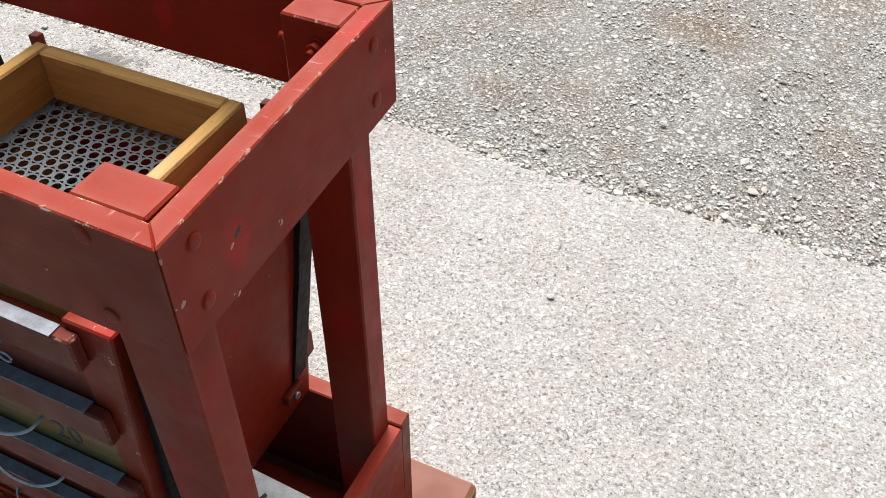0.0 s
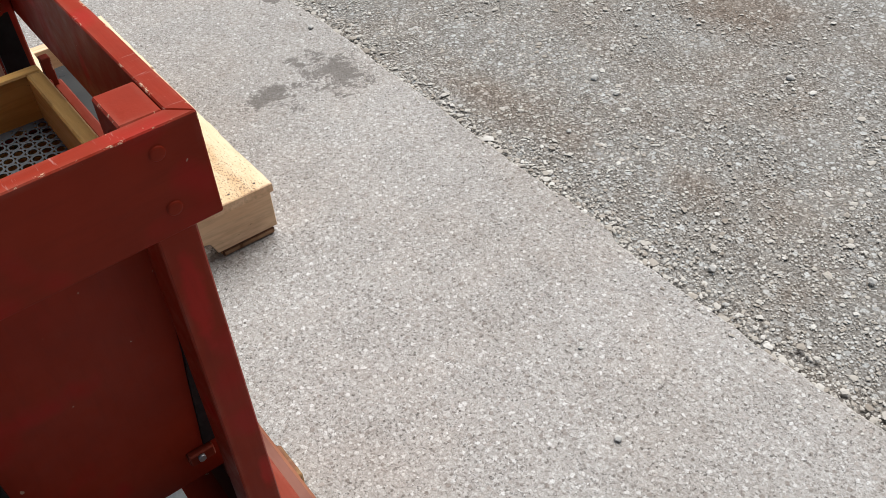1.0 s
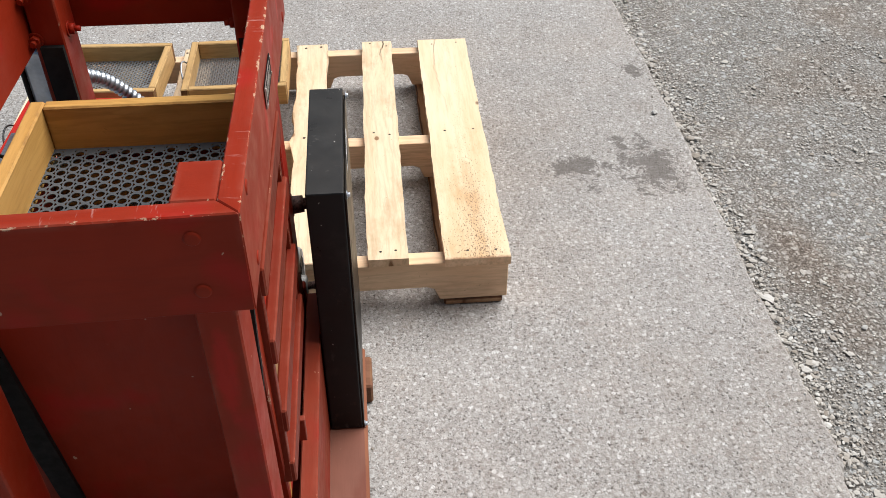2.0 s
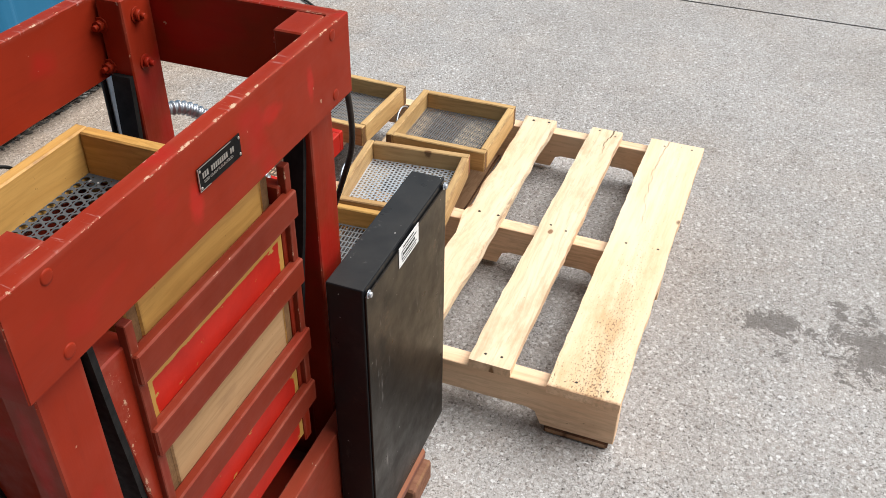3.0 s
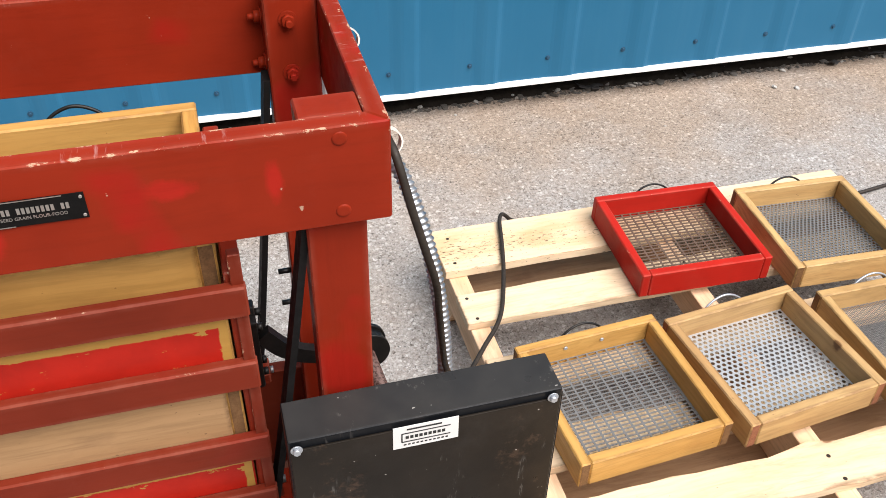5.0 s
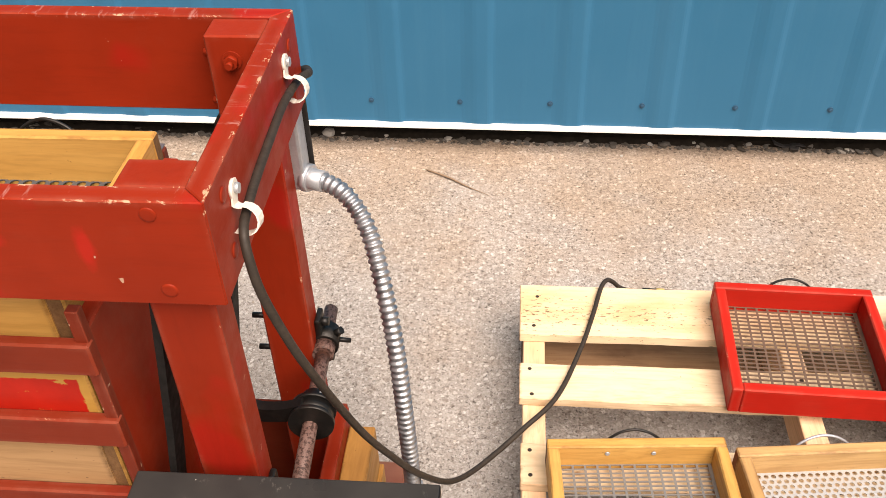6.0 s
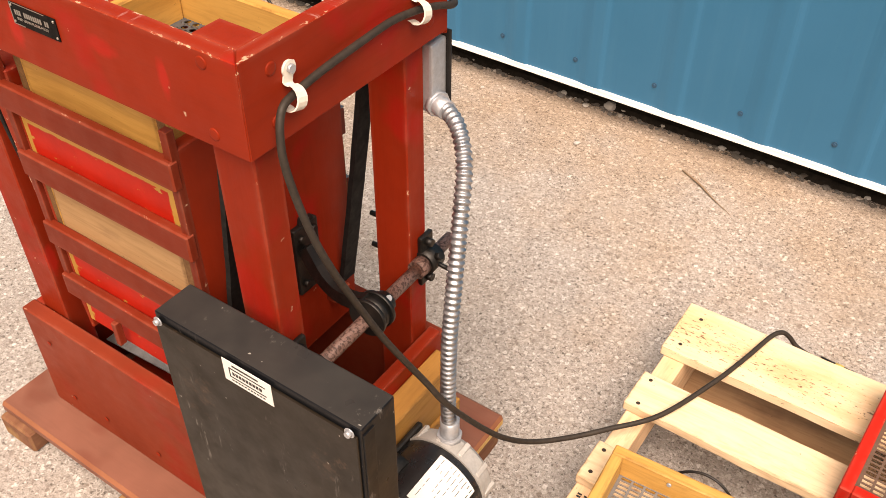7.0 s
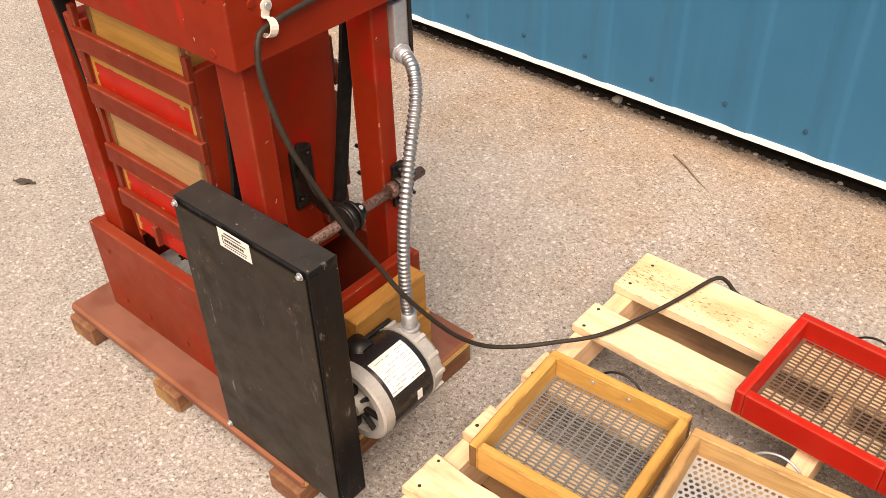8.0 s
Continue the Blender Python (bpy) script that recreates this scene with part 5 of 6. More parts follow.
def build_motor():
    c = Vector((-1.014, 0.70, 0.216))
    m = Matrix.Translation(c) @ pose(0, 0, 0, 0, 0, 90)
    motor = part("motor", lathe_bm([(-0.050, 0.0745), (-0.048, 0.0755), (0.052, 0.0755), (0.054, 0.0745)]), MOTOR_BLACK, cleaner, "black electric motor with grey end bells", m, True)
    motor.data.set_sharp_from_angle(angle=radians(35))
    # end bell away from the guard, and the ribbed one near it
    bm = lathe_bm([(-0.092, 0.030), (-0.090, 0.060), (-0.080, 0.071), (-0.0505, 0.0775), (-0.0500, 0.070)])
    bell = part("end_bell", bm, ALU, motor, "grey cast end bell", m, True)
    bell.data.set_sharp_from_angle(angle=radians(30))
    rib = mesh_of("rib", block_bm(bmesh.new(), (-0.068, 0, 0.0745), (0.026, 0.008, 0.006), bevel=0.0015), ALU)
    for k in range(12):
        put("rib", rib, m @ pose(0, 0, 0, 30 * k + 8, 0, 0), bell)
    bm = lathe_bm([(0.0545, 0.070), (0.0545, 0.0775), (0.076, 0.0775), (0.080, 0.074), (0.080, 0.060), (0.070, 0.056), (0.066, 0.024), (0.088, 0.020), (0.090, 0.012), (0.092, 0.0)][:-1])
    bell = part("end_bell", bm, ALU, motor, "grey open end bell with spokes", m, True)
    bell.data.set_sharp_from_angle(angle=radians(30))
    spoke = mesh_of("spoke", block_bm(bmesh.new(), (0.074, 0.040, 0), (0.010, 0.036, 0.006), bevel=0.001), IRON)
    for k in range(8):
        put("spoke", spoke, m @ pose(0, 0, 0, 45 * k, 0, 0), bell)
    bm = rod_bm(bmesh.new(), (0.085, 0, 0), (0.135, 0, 0), 0.008, seg=14)
    part("motor_shaft", bm, RUST, motor, "", m)
    # the rating plate is a sheet bent round the shell
    bm = bmesh.new()
    a0, a1, ra = radians(28), radians(84), 0.0762
    cols = [[bm.verts.new((x, -ra * math.cos(a0 + (a1 - a0) * k / 8) * -1, ra * math.sin(a0 + (a1 - a0) * k / 8))) for k in range(9)] for x in (-0.038, 0.046)]
    for k in range(8):
        bm.faces.new((cols[0][k], cols[1][k], cols[1][k + 1], cols[0][k + 1])).smooth = True
    plate = part("rating_label", bm, WHITE_LABEL, motor, "white rating label with fine print", m)
    bm = bmesh.new()
    rnd = random.Random(4)
    for row in range(9):
        a = a0 + (a1 - a0) * (row + 0.8) / 10
        x = -0.034
        while x < 0.036:
            l = rnd.uniform(0.004, 0.016)
            if rnd.random() < 0.7:
                block_bm(bm, (x + l / 2, 0.0765 * math.cos(a), 0.0765 * math.sin(a)), (l, 0.0006, 0.0013), pose(0, 0, 0, math.degrees(a) - 90, 0, 0))
            x += l + 0.004
    part("print", bm, INK, plate, "", m)
    bm = bmesh.new()
    a = radians(2)
    block_bm(bm, (-0.012, 0.0758 * math.cos(a), 0.0758 * math.sin(a)), (0.012, 0.001, 0.022))
    part("tag", bm, WHITE_LABEL, motor, "small white sticker", m)
    # wooden packing and the black cradle that carry the motor
    mount = board("mount_block", cleaner, (-0.940, -0.9005), (0.500, 0.690), (0.205, 0.300), [BLOCK_WOOD, BLOCK_WOOD], 0.002, "yellow pine mounting block")
    board("mount_block", cleaner, (-0.946, -0.9005), (0.495, 0.700), (0.105, 0.2035), [BLOCK_WOOD, BLOCK_WOOD], 0.002, "yellow pine mounting block with a knot")
    bm = bmesh.new()
    block_bm(bm, (-0.952, 0.690, 0.190), (0.010, 0.150, 0.16), bevel=0.004)
    rod_bm(bm, (-0.990, 0.712, 0.262), (-0.947, 0.712, 0.262), 0.030, seg=20)
    rod_bm(bm, (-0.952, 0.762, 0.285), (-0.992, 0.762, 0.262), 0.016, seg=12)
    rod_bm(bm, (-0.952, 0.640, 0.205), (-1.014, 0.640, 0.150), 0.014, seg=10)
    rod_bm(bm, (-0.988, 0.726, 0.279), (-0.998, 0.728, 0.281), 0.0080, seg=6, mat=1)
    part("motor_bracket", bm, [IRON, GALV], cleaner, "black iron motor bracket")


def build_wiring():
    # steel switch box on the back of a leg, with its black cover
    bm = bmesh.new()
    block_bm(bm, (-0.862, 0.472, 0.780), (0.050, 0.034, 0.100), bevel=0.004)
    box = part("switch_box", bm, GALV, cleaner, "galvanised switch box with black cover")
    bm = bmesh.new()
    block_bm(bm, (-0.862, 0.4525, 0.782), (0.060, 0.005, 0.112), bevel=0.002)
    block_bm(bm, (-0.862, 0.447, 0.782), (0.012, 0.012, 0.026), bevel=0.002)
    part("cover", bm, RUBBER, box, "black cover plate with toggle")
    # connector and corrugated flexible conduit down to the motor
    line = even(spline([(-0.884, 0.476, 0.742), (-0.906, 0.484, 0.742), (-0.938, 0.503, 0.735), (-0.966, 0.530, 0.705), (-0.985, 0.566, 0.650), (-1.000, 0.600, 0.575), (-1.008, 0.622, 0.490), (-1.012, 0.630, 0.400), (-1.012, 0.628, 0.335), (-1.012, 0.625, 0.300)]), 0.0011)
    wave = lambda i: 0.0092 + 0.0025 * (0.5 + 0.5 * math.cos(i * 2 * math.pi / 8))
    part("conduit", sweep_bm(line, wave, 14), CONDUIT, cleaner, "corrugated steel flexible conduit")
    bm = bmesh.new()
    rod_bm(bm, (-0.870, 0.472, 0.741), (-0.910, 0.486, 0.742), 0.0135, seg=14)
    rod_bm(bm, (-0.884, 0.476, 0.7415), (-0.892, 0.479, 0.7415), 0.018, seg=8)
    part("connector", bm, GALV, cleaner, "zinc conduit connector")
    bm = bmesh.new()
    rod_bm(bm, (-1.012, 0.625, 0.330), (-1.012, 0.625, 0.286), 0.0145, seg=14)
    rod_bm(bm, (-1.012, 0.625, 0.296), (-1.012, 0.625, 0.288), 0.019, seg=8)
    part("connector", bm, GALV, cleaner, "zinc conduit connector")
    # the supply cord: along the end rail under two clips, then down and across to the pallet
    pts = [(-0.862, 0.462, 0.836), (-0.872, 0.450, 0.858), (-0.895, 0.452, 0.876), (-0.906, 0.474, 0.884), (-0.9045, 0.500, 0.893), (-0.9045, 0.538, 0.903), (-0.9045, 0.590, 0.910), (-0.9045, 0.650, 0.908), (-0.9045, 0.710, 0.904), (-0.9055, 0.752, 0.899), (-0.908, 0.775, 0.894), (-0.913, 0.788, 0.872), (-0.921, 0.794, 0.835), (-0.938, 0.791, 0.770), (-0.953, 0.780, 0.712), (-0.965, 0.754, 0.639), (-0.980, 0.719, 0.551), (-1.001, 0.672, 0.450), (-1.023, 0.646, 0.388), (-1.043, 0.582, 0.285), (-1.060, 0.538, 0.226), (-1.082, 0.488, 0.180), (-1.118, 0.435, 0.160), (-1.165, 0.375, 0.1548), (-1.224, 0.298, 0.1545), (-1.270, 0.178, 0.1540), (-1.297, 0.085, 0.1545), (-1.315, 0.014, 0.1560), (-1.328, -0.012, 0.154), (-1.342, -0.024, 0.140), (-1.365, -0.028, 0.118), (-1.42, -0.026, 0.109), (-1.46, -0.026, 0.107), (-1.51, -0.04, 0.085), (-1.56, -0.055, 0.02)]
    part("power_cord", sweep_bm(even(spline(pts), 0.006), 0.0045, 12), CORD, cleaner, "dusty black rubber power cord")
    # nylon cable clips
    for y, z, up in ((0.757, 0.898, 0.026), (0.540, 0.903, 0.026)):
        bm = bmesh.new()
        w, rr = 0.0068, 0.0138
        arc = [(-0.0005, up + 0.008), (-0.0005, 0.012)]
        arc += [(-0.003 - 0.002 * k, 0.0104 - 0.0002 * k) for k in range(3)]
        arc += [(-0.0085 - rr * math.sin(a), rr * math.cos(a) - 0.002) for a in [math.pi * k / 8 for k in range(9)]]
        arc += [(-0.005, -0.0138), (-0.0005, -0.0130)]
        ring = []
        for px, pz in arc:
            ring.append([bm.verts.new((px + e, q, pz)) for e, q in ((0, -w), (0, w), (-0.002, w), (-0.002, -w))])
        for a, b in zip(ring, ring[1:]):
            for k in range(4):
                bm.faces.new((a[k], a[(k + 1) % 4], b[(k + 1) % 4], b[k]))
        bm.faces.new(ring[0])
        bm.faces.new(ring[-1][::-1])
        bmesh.ops.recalc_face_normals(bm, faces=bm.faces)
        rod_bm(bm, (0, 0, up), (-0.003, 0, up), 0.0095, seg=14)
        rod_bm(bm, (-0.003, 0, up + 0.001), (-0.007, 0, up + 0.001), 0.0052, seg=6, mat=1)
        part("cable_clip", bm, [NYLON, GALV], cleaner, "cream nylon cable clip", pose(FX0, y, z, 16, 0, 0))


def build_nameplate():
    m = pose(-0.582, FY1 + 0.0012, 0.911, 0, 0, 0)
    bm = block_bm(bmesh.new(), (0, 0, 0), (0.080, 0.0012, 0.027))
    plate = part("nameplate", bm, PLATE, cleaner, "small black tin nameplate, worn at one end", m)
    bm = bmesh.new()
    block_bm(bm, (0.008, 0.0005, 0.0130), (0.060, 0.0012, 0.0008))
    block_bm(bm, (0.030, 0.0005, -0.0130), (0.018, 0.0012, 0.0008))
    block_bm(bm, (0.0396, 0.0005, 0), (0.0010, 0.0012, 0.027))
    for x in (-0.037, 0.037):
        for z in (-0.0098, 0.0098):
            rod_bm(bm, (x, 0.0005, z), (x, 0.0016, z), 0.0016, seg=10)
    x = 0.032
    for k, w in enumerate((3, 0, 8, 0, 2)):
        for _ in range(w):
            block_bm(bm, (x, 0.0008, 0.0025), (0.0026, 0.0006, 0.0062))
            x -= 0.0040
        x -= 0.0022
    part("plate_border", bm, SILVER_INK, plate, "bare tin rim and rivets", m)
    letters("lettering", "SEED GRAIN FLOUR-FOOD", 0.0046, m @ pose(0.004, 0.0008, -0.0052, 90, 0, 180), SILVER_INK, plate)


build_frame()
build_lower_box()
build_shoe()
build_shaft()
build_belt_guard()
build_motor()
build_wiring()
build_nameplate()

# ---- trays that stand in the shoe ----
IN_SHOE = "sieve trays in the seed cleaner"
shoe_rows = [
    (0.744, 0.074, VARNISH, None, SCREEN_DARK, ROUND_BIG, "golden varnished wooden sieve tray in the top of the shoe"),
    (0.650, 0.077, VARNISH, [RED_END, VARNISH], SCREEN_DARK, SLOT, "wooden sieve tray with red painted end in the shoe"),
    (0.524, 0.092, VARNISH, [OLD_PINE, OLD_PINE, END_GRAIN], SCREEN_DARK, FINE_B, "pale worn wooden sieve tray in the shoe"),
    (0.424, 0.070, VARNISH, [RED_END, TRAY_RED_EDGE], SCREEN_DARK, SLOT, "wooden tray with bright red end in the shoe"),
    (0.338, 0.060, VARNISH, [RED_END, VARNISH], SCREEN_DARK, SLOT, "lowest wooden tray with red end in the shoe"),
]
for z, h, mats, ends, smat, pattern, text in shoe_rows:
    top = z > 0.7
    at = pose(-0.580, 0.638, z) if top else pose(-0.5755, 0.6360, z)
    made = tray(at, 0.284 if top else 0.294, 0.284 if top else 0.310, h, text, mats, smat, pattern, ends, top, IN_SHOE, wall=0.019 if top else 0.017, cover=bool(ends) and ends[0] is RED_END, front=None if top else [SHADED_FRONT, SHADED_FRONT] if ends[0] is OLD_PINE else TRIMS)
    if 0.5 < z < 0.6:
        letters("lettering", "20", 0.040, pose(-0.500, 0.4806, 0.571, 90, -4, 0), INK, made)
    if not top:
        bm = sweep_bm(even(spline([(-0.05, 0, 0), (-0.046, -0.020, -0.004), (-0.02, -0.031, -0.010), (0.02, -0.031, -0.010), (0.046, -0.020, -0.004), (0.05, 0, 0)]), 0.004), 0.0021, 8)
        part("pull", bm, GALV_DULL, made, "bent wire pull", pose(-0.578, 0.4812, z + 0.062))

# ---- loose things on the ground ----


def pebbles(name, spots, mat, label, category, flat=0.40):
    """Many small angular stones in one mesh: spots are rows of x, y, z, size."""
    ico = bmesh.new()
    bmesh.ops.create_icosphere(ico, subdivisions=1, radius=1.0)
    iv = np.array([v.co[:] for v in ico.verts])
    fi = np.array([[v.index for v in f.verts] for f in ico.faces])
    ico.free()
    rng = np.random.default_rng(5)
    n = len(spots)
    sp = np.array(spots)
    jit = iv[None] * (1 + rng.uniform(-0.36, 0.30, (n, len(iv), 1)))
    jit *= rng.uniform(0.55, 1.4, (n, 1, 3)) * np.array([1, 1, flat])
    a = rng.uniform(0, 2 * np.pi, n)
    c, s = np.cos(a)[:, None], np.sin(a)[:, None]
    x, y, z = jit[..., 0], jit[..., 1], jit[..., 2]
    pts = np.stack([x * c - y * s, x * s + y * c, z], -1) * sp[:, None, 3:4] + sp[:, None, :3]
    faces = (fi[None] + (np.arange(n) * len(iv))[:, None, None]).reshape(-1, 3)
    me = bpy.data.meshes.new(name)
    me.from_pydata(pts.reshape(-1, 3).tolist(), [], faces.tolist())
    me.materials.append(mat)
    return tagged(new(name, me), label, category, kind="stuff")


rng = np.random.default_rng(11)
spots = []
for _ in range(84000):
    x, y = rng.uniform(-3.4, 1.7), 1.70 + abs(rng.normal(0, 1)) * 0.95
    if y < edge_y(x) + 0.003 or y > 4.6:
        continue
    r = min(0.0013 + rng.exponential(0.00105), 0.007)
    if rng.uniform() < 0.004:
        r = rng.uniform(0.006, 0.012)
    spots.append((x, y, -0.0205 + 0.08 * r + 0.012 * noise.noise(Vector((x * 1.7, y * 1.7, 3))), min(r, 0.013)))
for _ in range(3600):
    x = rng.uniform(-3.4, 1.7)
    r = 0.0018 + rng.exponential(0.0018)
    spots.append((x, edge_y(x) + 0.003 + abs(rng.normal(0, 0.03)), -0.017 + 0.3 * r, min(r, 0.012)))
pebbles("gravel", spots, STONE, "loose grey and brown crushed gravel along the concrete edge", "gravel", 0.30)
spots = []
for _ in range(640):
    x, y = rng.uniform(-3.4, 1.5), rng.uniform(-0.6, 1.74)
    spots.append((x, y, 0.001, rng.uniform(0.0015, 0.0038)))
for _ in range(160):
    x = rng.uniform(-3.4, 1.5)
    spots.append((x, edge_y(x) - abs(rng.normal(0, 0.05)), 0.0012, rng.uniform(0.0015, 0.005)))
pebbles("grit", spots, STONE, "scattered grit and small pebbles on the concrete", "grit")
spots, pale = [], []
for _ in range(3200):
    x, y = rng.uniform(-3.6, 1.5), -0.730 - abs(rng.normal(0, 0.022))
    r = 0.0018 + rng.exponential(0.0024)
    (pale if rng.uniform() < 0.10 else spots).append((x, y, 0.3 * r + max(0.0, -0.755 - y) * 0.7, min(r, 0.013)))
pebbles("rubble", spots, DARK_STONE, "rubble and grit under the siding, darkened for the shade there", "rubble").matrix_basis = WALL
pebbles("pebbles", pale, STONE, "pale pebbles scattered in dark debris under the siding", "pebbles").matrix_basis = WALL
# soil strip in the gap, its shade put into the black colour
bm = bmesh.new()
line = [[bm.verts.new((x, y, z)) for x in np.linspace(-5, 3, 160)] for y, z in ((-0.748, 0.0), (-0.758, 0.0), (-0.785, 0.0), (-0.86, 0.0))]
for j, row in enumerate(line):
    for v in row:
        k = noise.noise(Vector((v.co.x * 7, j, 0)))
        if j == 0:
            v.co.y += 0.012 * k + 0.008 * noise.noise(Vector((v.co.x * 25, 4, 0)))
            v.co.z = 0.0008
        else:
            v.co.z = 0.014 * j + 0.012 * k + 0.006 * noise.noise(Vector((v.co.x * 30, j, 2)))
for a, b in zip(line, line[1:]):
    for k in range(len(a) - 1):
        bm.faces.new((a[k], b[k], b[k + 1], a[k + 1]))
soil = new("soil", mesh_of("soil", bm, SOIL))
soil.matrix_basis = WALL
tagged(soil, "strip of soil and debris under the wall trim, blackened for the shade of the gap", "soil", kind="stuff")

STONES = ((-0.95, -0.752, 0.011), (-1.33, -0.752, 0.009), (-1.62, -0.757, 0.012), (-0.47, -0.758, 0.012), (-0.55, -0.735, 0.007), (-2.05, -0.752, 0.009), (-0.80, -0.700, 0.005), (-1.42, -0.685, 0.005), (-0.613, -0.765, 0.021), (-0.692, -0.775, 0.014), (-0.283, -0.788, 0.013), (-0.622, -0.553, 0.0095), (-0.152, -0.775, 0.010), (-1.048, -0.775, 0.009), (-1.087, -0.745, 0.007), (-1.168, -0.772, 0.009),
          (-1.260, -0.770, 0.013), (-1.500, -0.742, 0.008), (-1.382, -0.764, 0.009), (-1.763, -0.750, 0.010), (-2.428, -0.612, 0.008), (-2.494, -0.590, 0.008), (-2.51, -0.70, 0.010), (-0.258, -0.655, 0.006),
          (-1.165, 2.236, 0.019), (-1.072, 2.228, 0.015), (-1.026, 2.007, 0.011), (-0.447, 1.886, 0.013), (-0.346, 1.806, 0.010), (0.045, 1.812, 0.014), (-0.199, 2.509, 0.015), (-0.206, 2.11, 0.014), (-0.808, 2.635, 0.016),
          (-0.489, 2.913, 0.017), (0.007, 2.343, 0.012), (-0.252, 1.398, 0.008), (-1.936, 1.773, 0.010), (-0.452, 1.498, 0.005))
for k, (x, y, r) in enumerate(STONES):
    r *= 0.7 if y > 1.79 else 1.0
    st = new("stone", mesh_of("stone", lump(r, k + 1), PALE_ROCK))
    st.matrix_basis = pose(x, y, r * 0.22 - 0.018 if y > 1.82 else r * 0.5, 0, 0, 40 * k)
    tagged(st, "pale grey angular stone on the concrete" if y < 1.82 else "pale stone lying in the gravel", "stone", "stray stones")

part_line = even(spline([(-0.905, -0.600, 0.004), (-0.965, -0.565, 0.006), (-1.015, -0.530, 0.004), (-1.078, -0.490, 0.004)]), 0.01)
twig = new("twig", mesh_of("twig", sweep_bm(part_line, lambda i: 0.0017 + 0.0011 * math.sin(i * 0.23), 7), TWIG))
tagged(twig, "thin dry brown twig lying on the concrete", "twig")


def scrap(x, y, l, w, turn):
    """A bent flake of dark roofing felt, curled at one end."""
    bm = bmesh.new()
    rows = []
    for i in range(7):
        f = i / 6
        half = w / 2 * (1 + 0.12 * math.sin(5 * f + turn))
        z = 0.004 + 0.010 * f * f + 0.003 * math.sin(7 * f)
        rows.append([bm.verts.new((l * (f - 0.5), q * half, z + t)) for q, t in ((-1, 0), (1, 0.002), (1, 0.005), (-1, 0.003))])
    for p, q in zip(rows, rows[1:]):
        for i in range(4):
            bm.faces.new((p[i], q[i], q[(i + 1) % 4], p[(i + 1) % 4]))
    bm.faces.new(rows[0])
    bm.faces.new(rows[-1][::-1])
    bmesh.ops.recalc_face_normals(bm, faces=bm.faces)
    ob = new("scrap", mesh_of("scrap", bm, SCRAP))
    ob.matrix_basis = pose(x, y, 0, 0, 0, turn)
    tagged(ob, "dark weathered flake of debris under the siding", "scrap", "debris scraps")


for x, y, l, w, turn in ((-1.865, -0.750, 0.085, 0.034, 4), (-1.875, -0.722, 0.030, 0.022, 70), (-2.86, -0.748, 0.090, 0.040, -6), (-2.70, -0.700, 0.045, 0.020, 30), (-2.99, -0.665, 0.060, 0.014, 20), (-2.20, -0.735, 0.040, 0.018, -15)):
    scrap(x, y, l, w, turn)


def build_leaf():
    bm = bmesh.new()
    mid = [bm.verts.new((0.015 * k - 0.038, 0.004 * math.sin(k * 2.1), 0.003 + 0.004 * math.sin(k * 1.7) ** 2)) for k in range(6)]
    up = [bm.verts.new((0.015 * k - 0.036, (0.013 + 0.005 * math.sin(k * 2.7)) * math.sin(math.pi * k / 5) + 0.001, 0.008 + 0.006 * math.sin(k * 2.3))) for k in range(6)]
    dn = [bm.verts.new((0.015 * k - 0.040, -(0.012 + 0.005 * math.cos(k * 3.1)) * math.sin(math.pi * k / 5) - 0.001, 0.007 + 0.005 * math.cos(k * 1.9))) for k in range(6)]
    for a, b in ((mid, up), (dn, mid)):
        for k in range(5):
            bm.faces.new((a[k], a[k + 1], b[k + 1], b[k]))
    ob = new("dead_leaf", mesh_of("dead_leaf", bm, LEAF))
    ob.matrix_basis = pose(0.455, 0.658, 0, 0, 0, 25)
    tagged(ob, "curled dry brown leaf on the concrete", "leaf")


build_leaf()

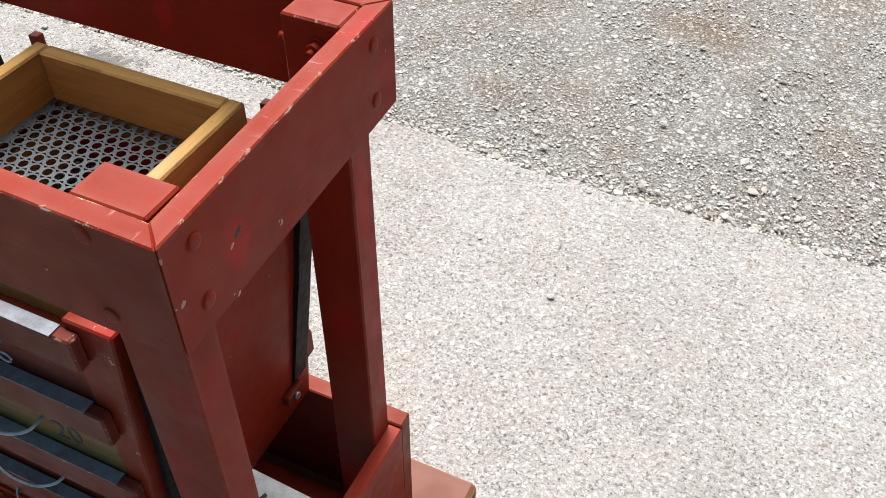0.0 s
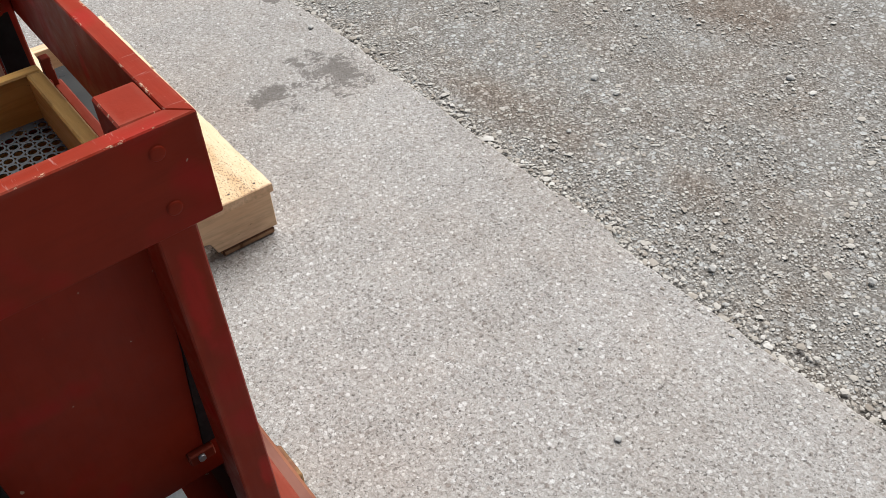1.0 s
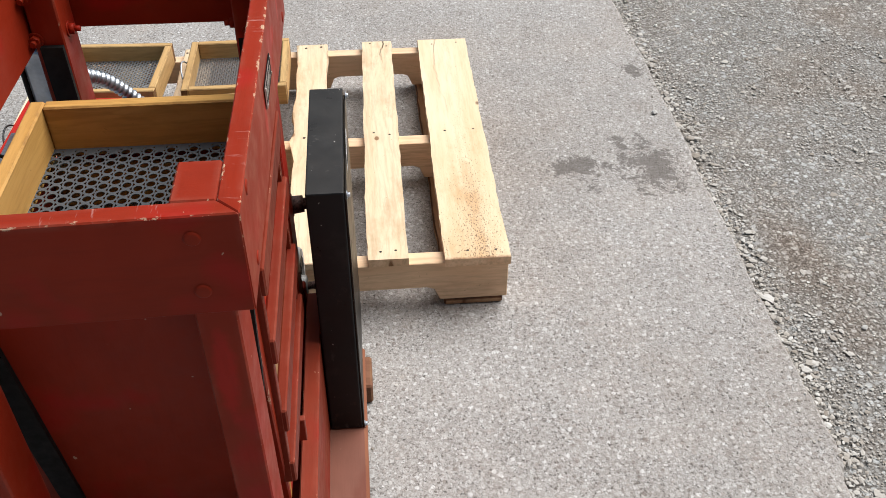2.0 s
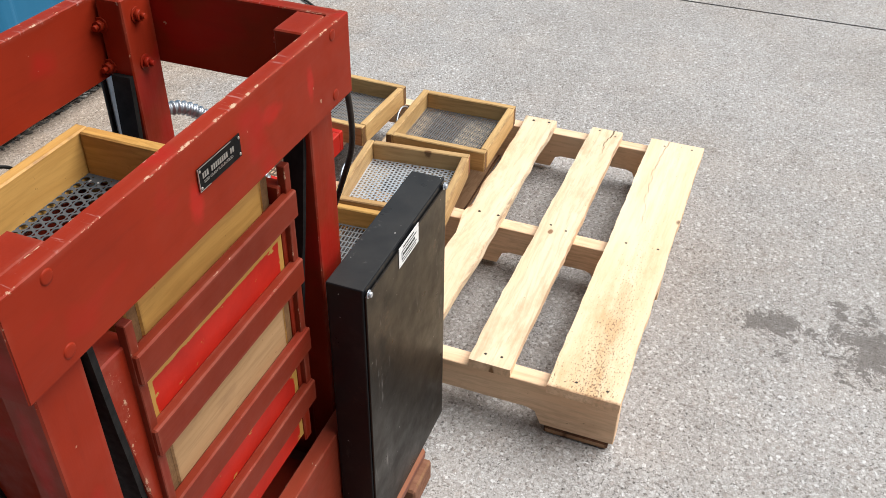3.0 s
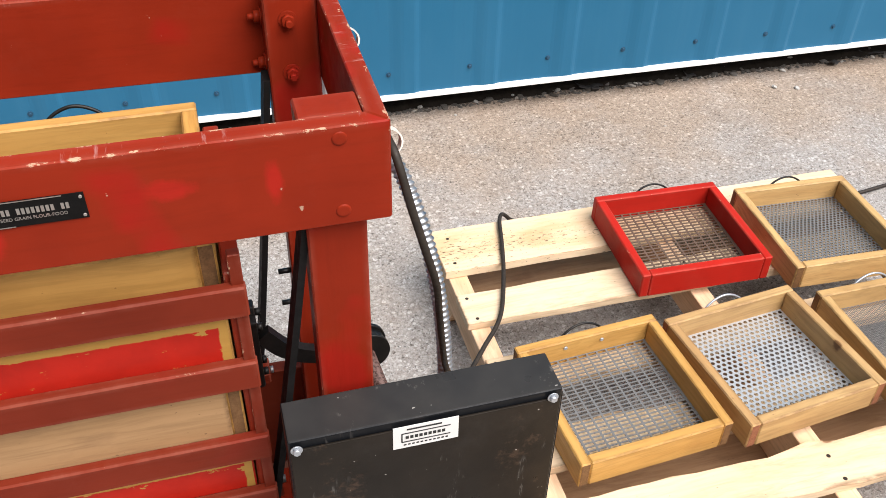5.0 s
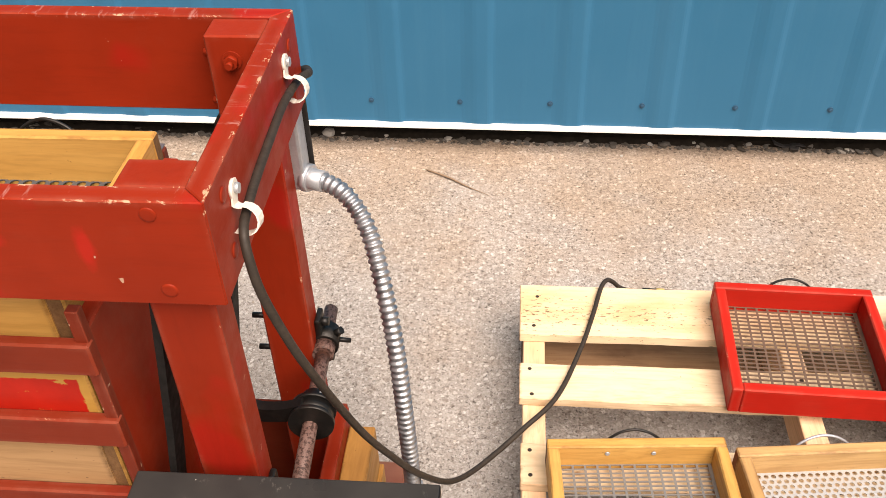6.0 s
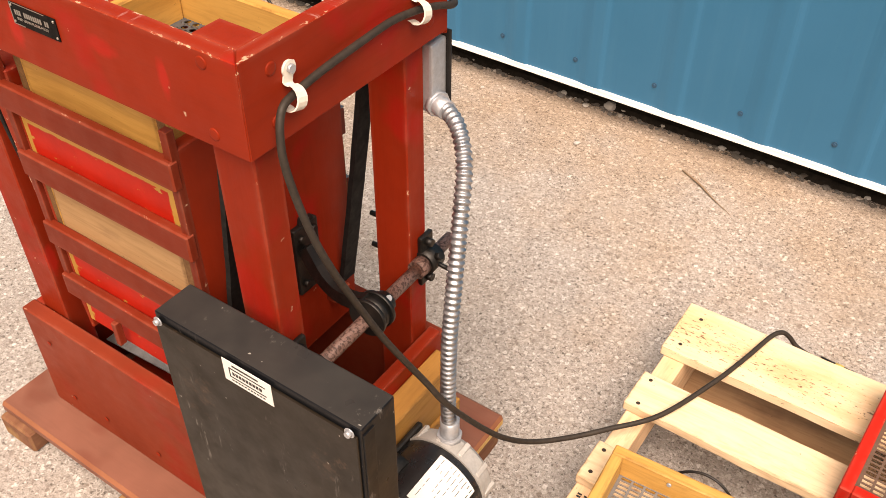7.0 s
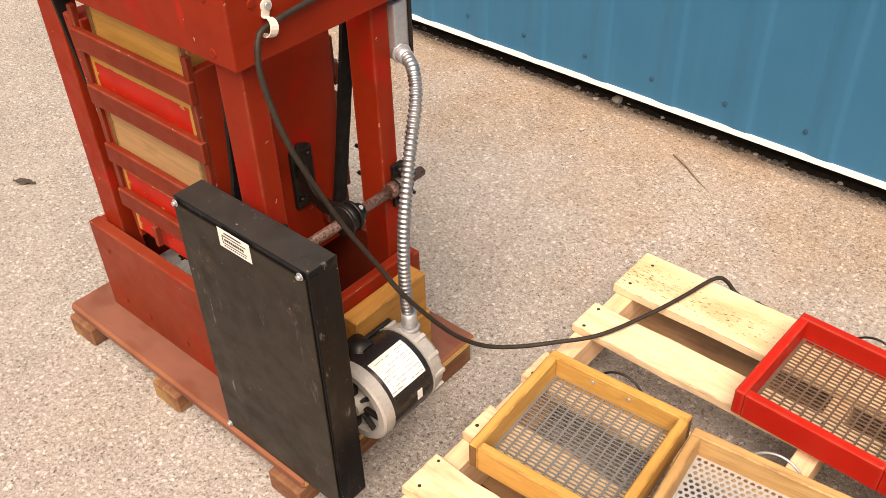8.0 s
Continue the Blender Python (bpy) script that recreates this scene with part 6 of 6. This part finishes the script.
# the plug of the supply cord, hanging behind the pallet board
bm = rod_bm(bmesh.new(), (-1.405, -0.026, 0.111), (-1.470, -0.026, 0.108), 0.0105, 0.0095, seg=12)
rod_bm(bm, (-1.432, -0.026, 0.1098), (-1.448, -0.026, 0.1090), 0.0112, seg=12, mat=1)
part("plug", bm, [RUBBER, YELLOW], cleaner, "black plug with a yellow band")

# the extension cord that runs off over the concrete, with its plug at the pallet
cord_line = even(spline([(-1.66, -0.05, 0.012), (-1.80, -0.035, 0.008), (-2.05, -0.03, 0.008), (-2.25, -0.045, 0.008), (-2.41, -0.064, 0.008), (-2.58, -0.098, 0.008), (-2.775, -0.193, 0.008), (-2.935, -0.35, 0.008), (-3.05, -0.51, 0.008), (-3.14, -0.64, 0.008)]), 0.012)
ext = thing("extension_cord", pose(-1.66, -0.05, 0), "black extension cord lying on the concrete", "cord")
part("cable", sweep_bm(cord_line, 0.0050, 10), CORD, ext, "black rubber cable")
bm = rod_bm(bmesh.new(), (-1.67, -0.05, 0.017), (-1.615, -0.053, 0.017), 0.016, 0.014, seg=14)
part("plug", bm, RUBBER, ext, "black rubber connector")


def build_weed():
    weed = thing("weed", pose(1.14, -0.74, 0), "small green weed growing at the foot of the wall", "weed")
    rnd = random.Random(12)
    for k in range(16):
        a, l, lean = rnd.uniform(0, 360), rnd.uniform(0.05, 0.11), rnd.uniform(20, 65)
        bm = bmesh.new()
        rows = []
        for i in range(6):
            f = i / 5
            w = 0.011 * math.sin(math.pi * (0.08 + 0.88 * f)) + 0.0006
            x, z = l * f, 0.028 * math.sin(f * 2.2)
            rows.append([bm.verts.new((x, q * w, z + (0.004 if q else 0.0))) for q in (-1, 0, 1)])
        for p, q in zip(rows, rows[1:]):
            for i in range(2):
                bm.faces.new((p[i], p[i + 1], q[i + 1], q[i]))
        part("leaf", bm, WEED, weed, "", pose(1.14 + rnd.uniform(-0.02, 0.02), -0.74 + rnd.uniform(-0.015, 0.02), 0.004 + rnd.uniform(0, 0.02)) @ pose(0, 0, 0, 0, -lean, a), True)


build_weed()
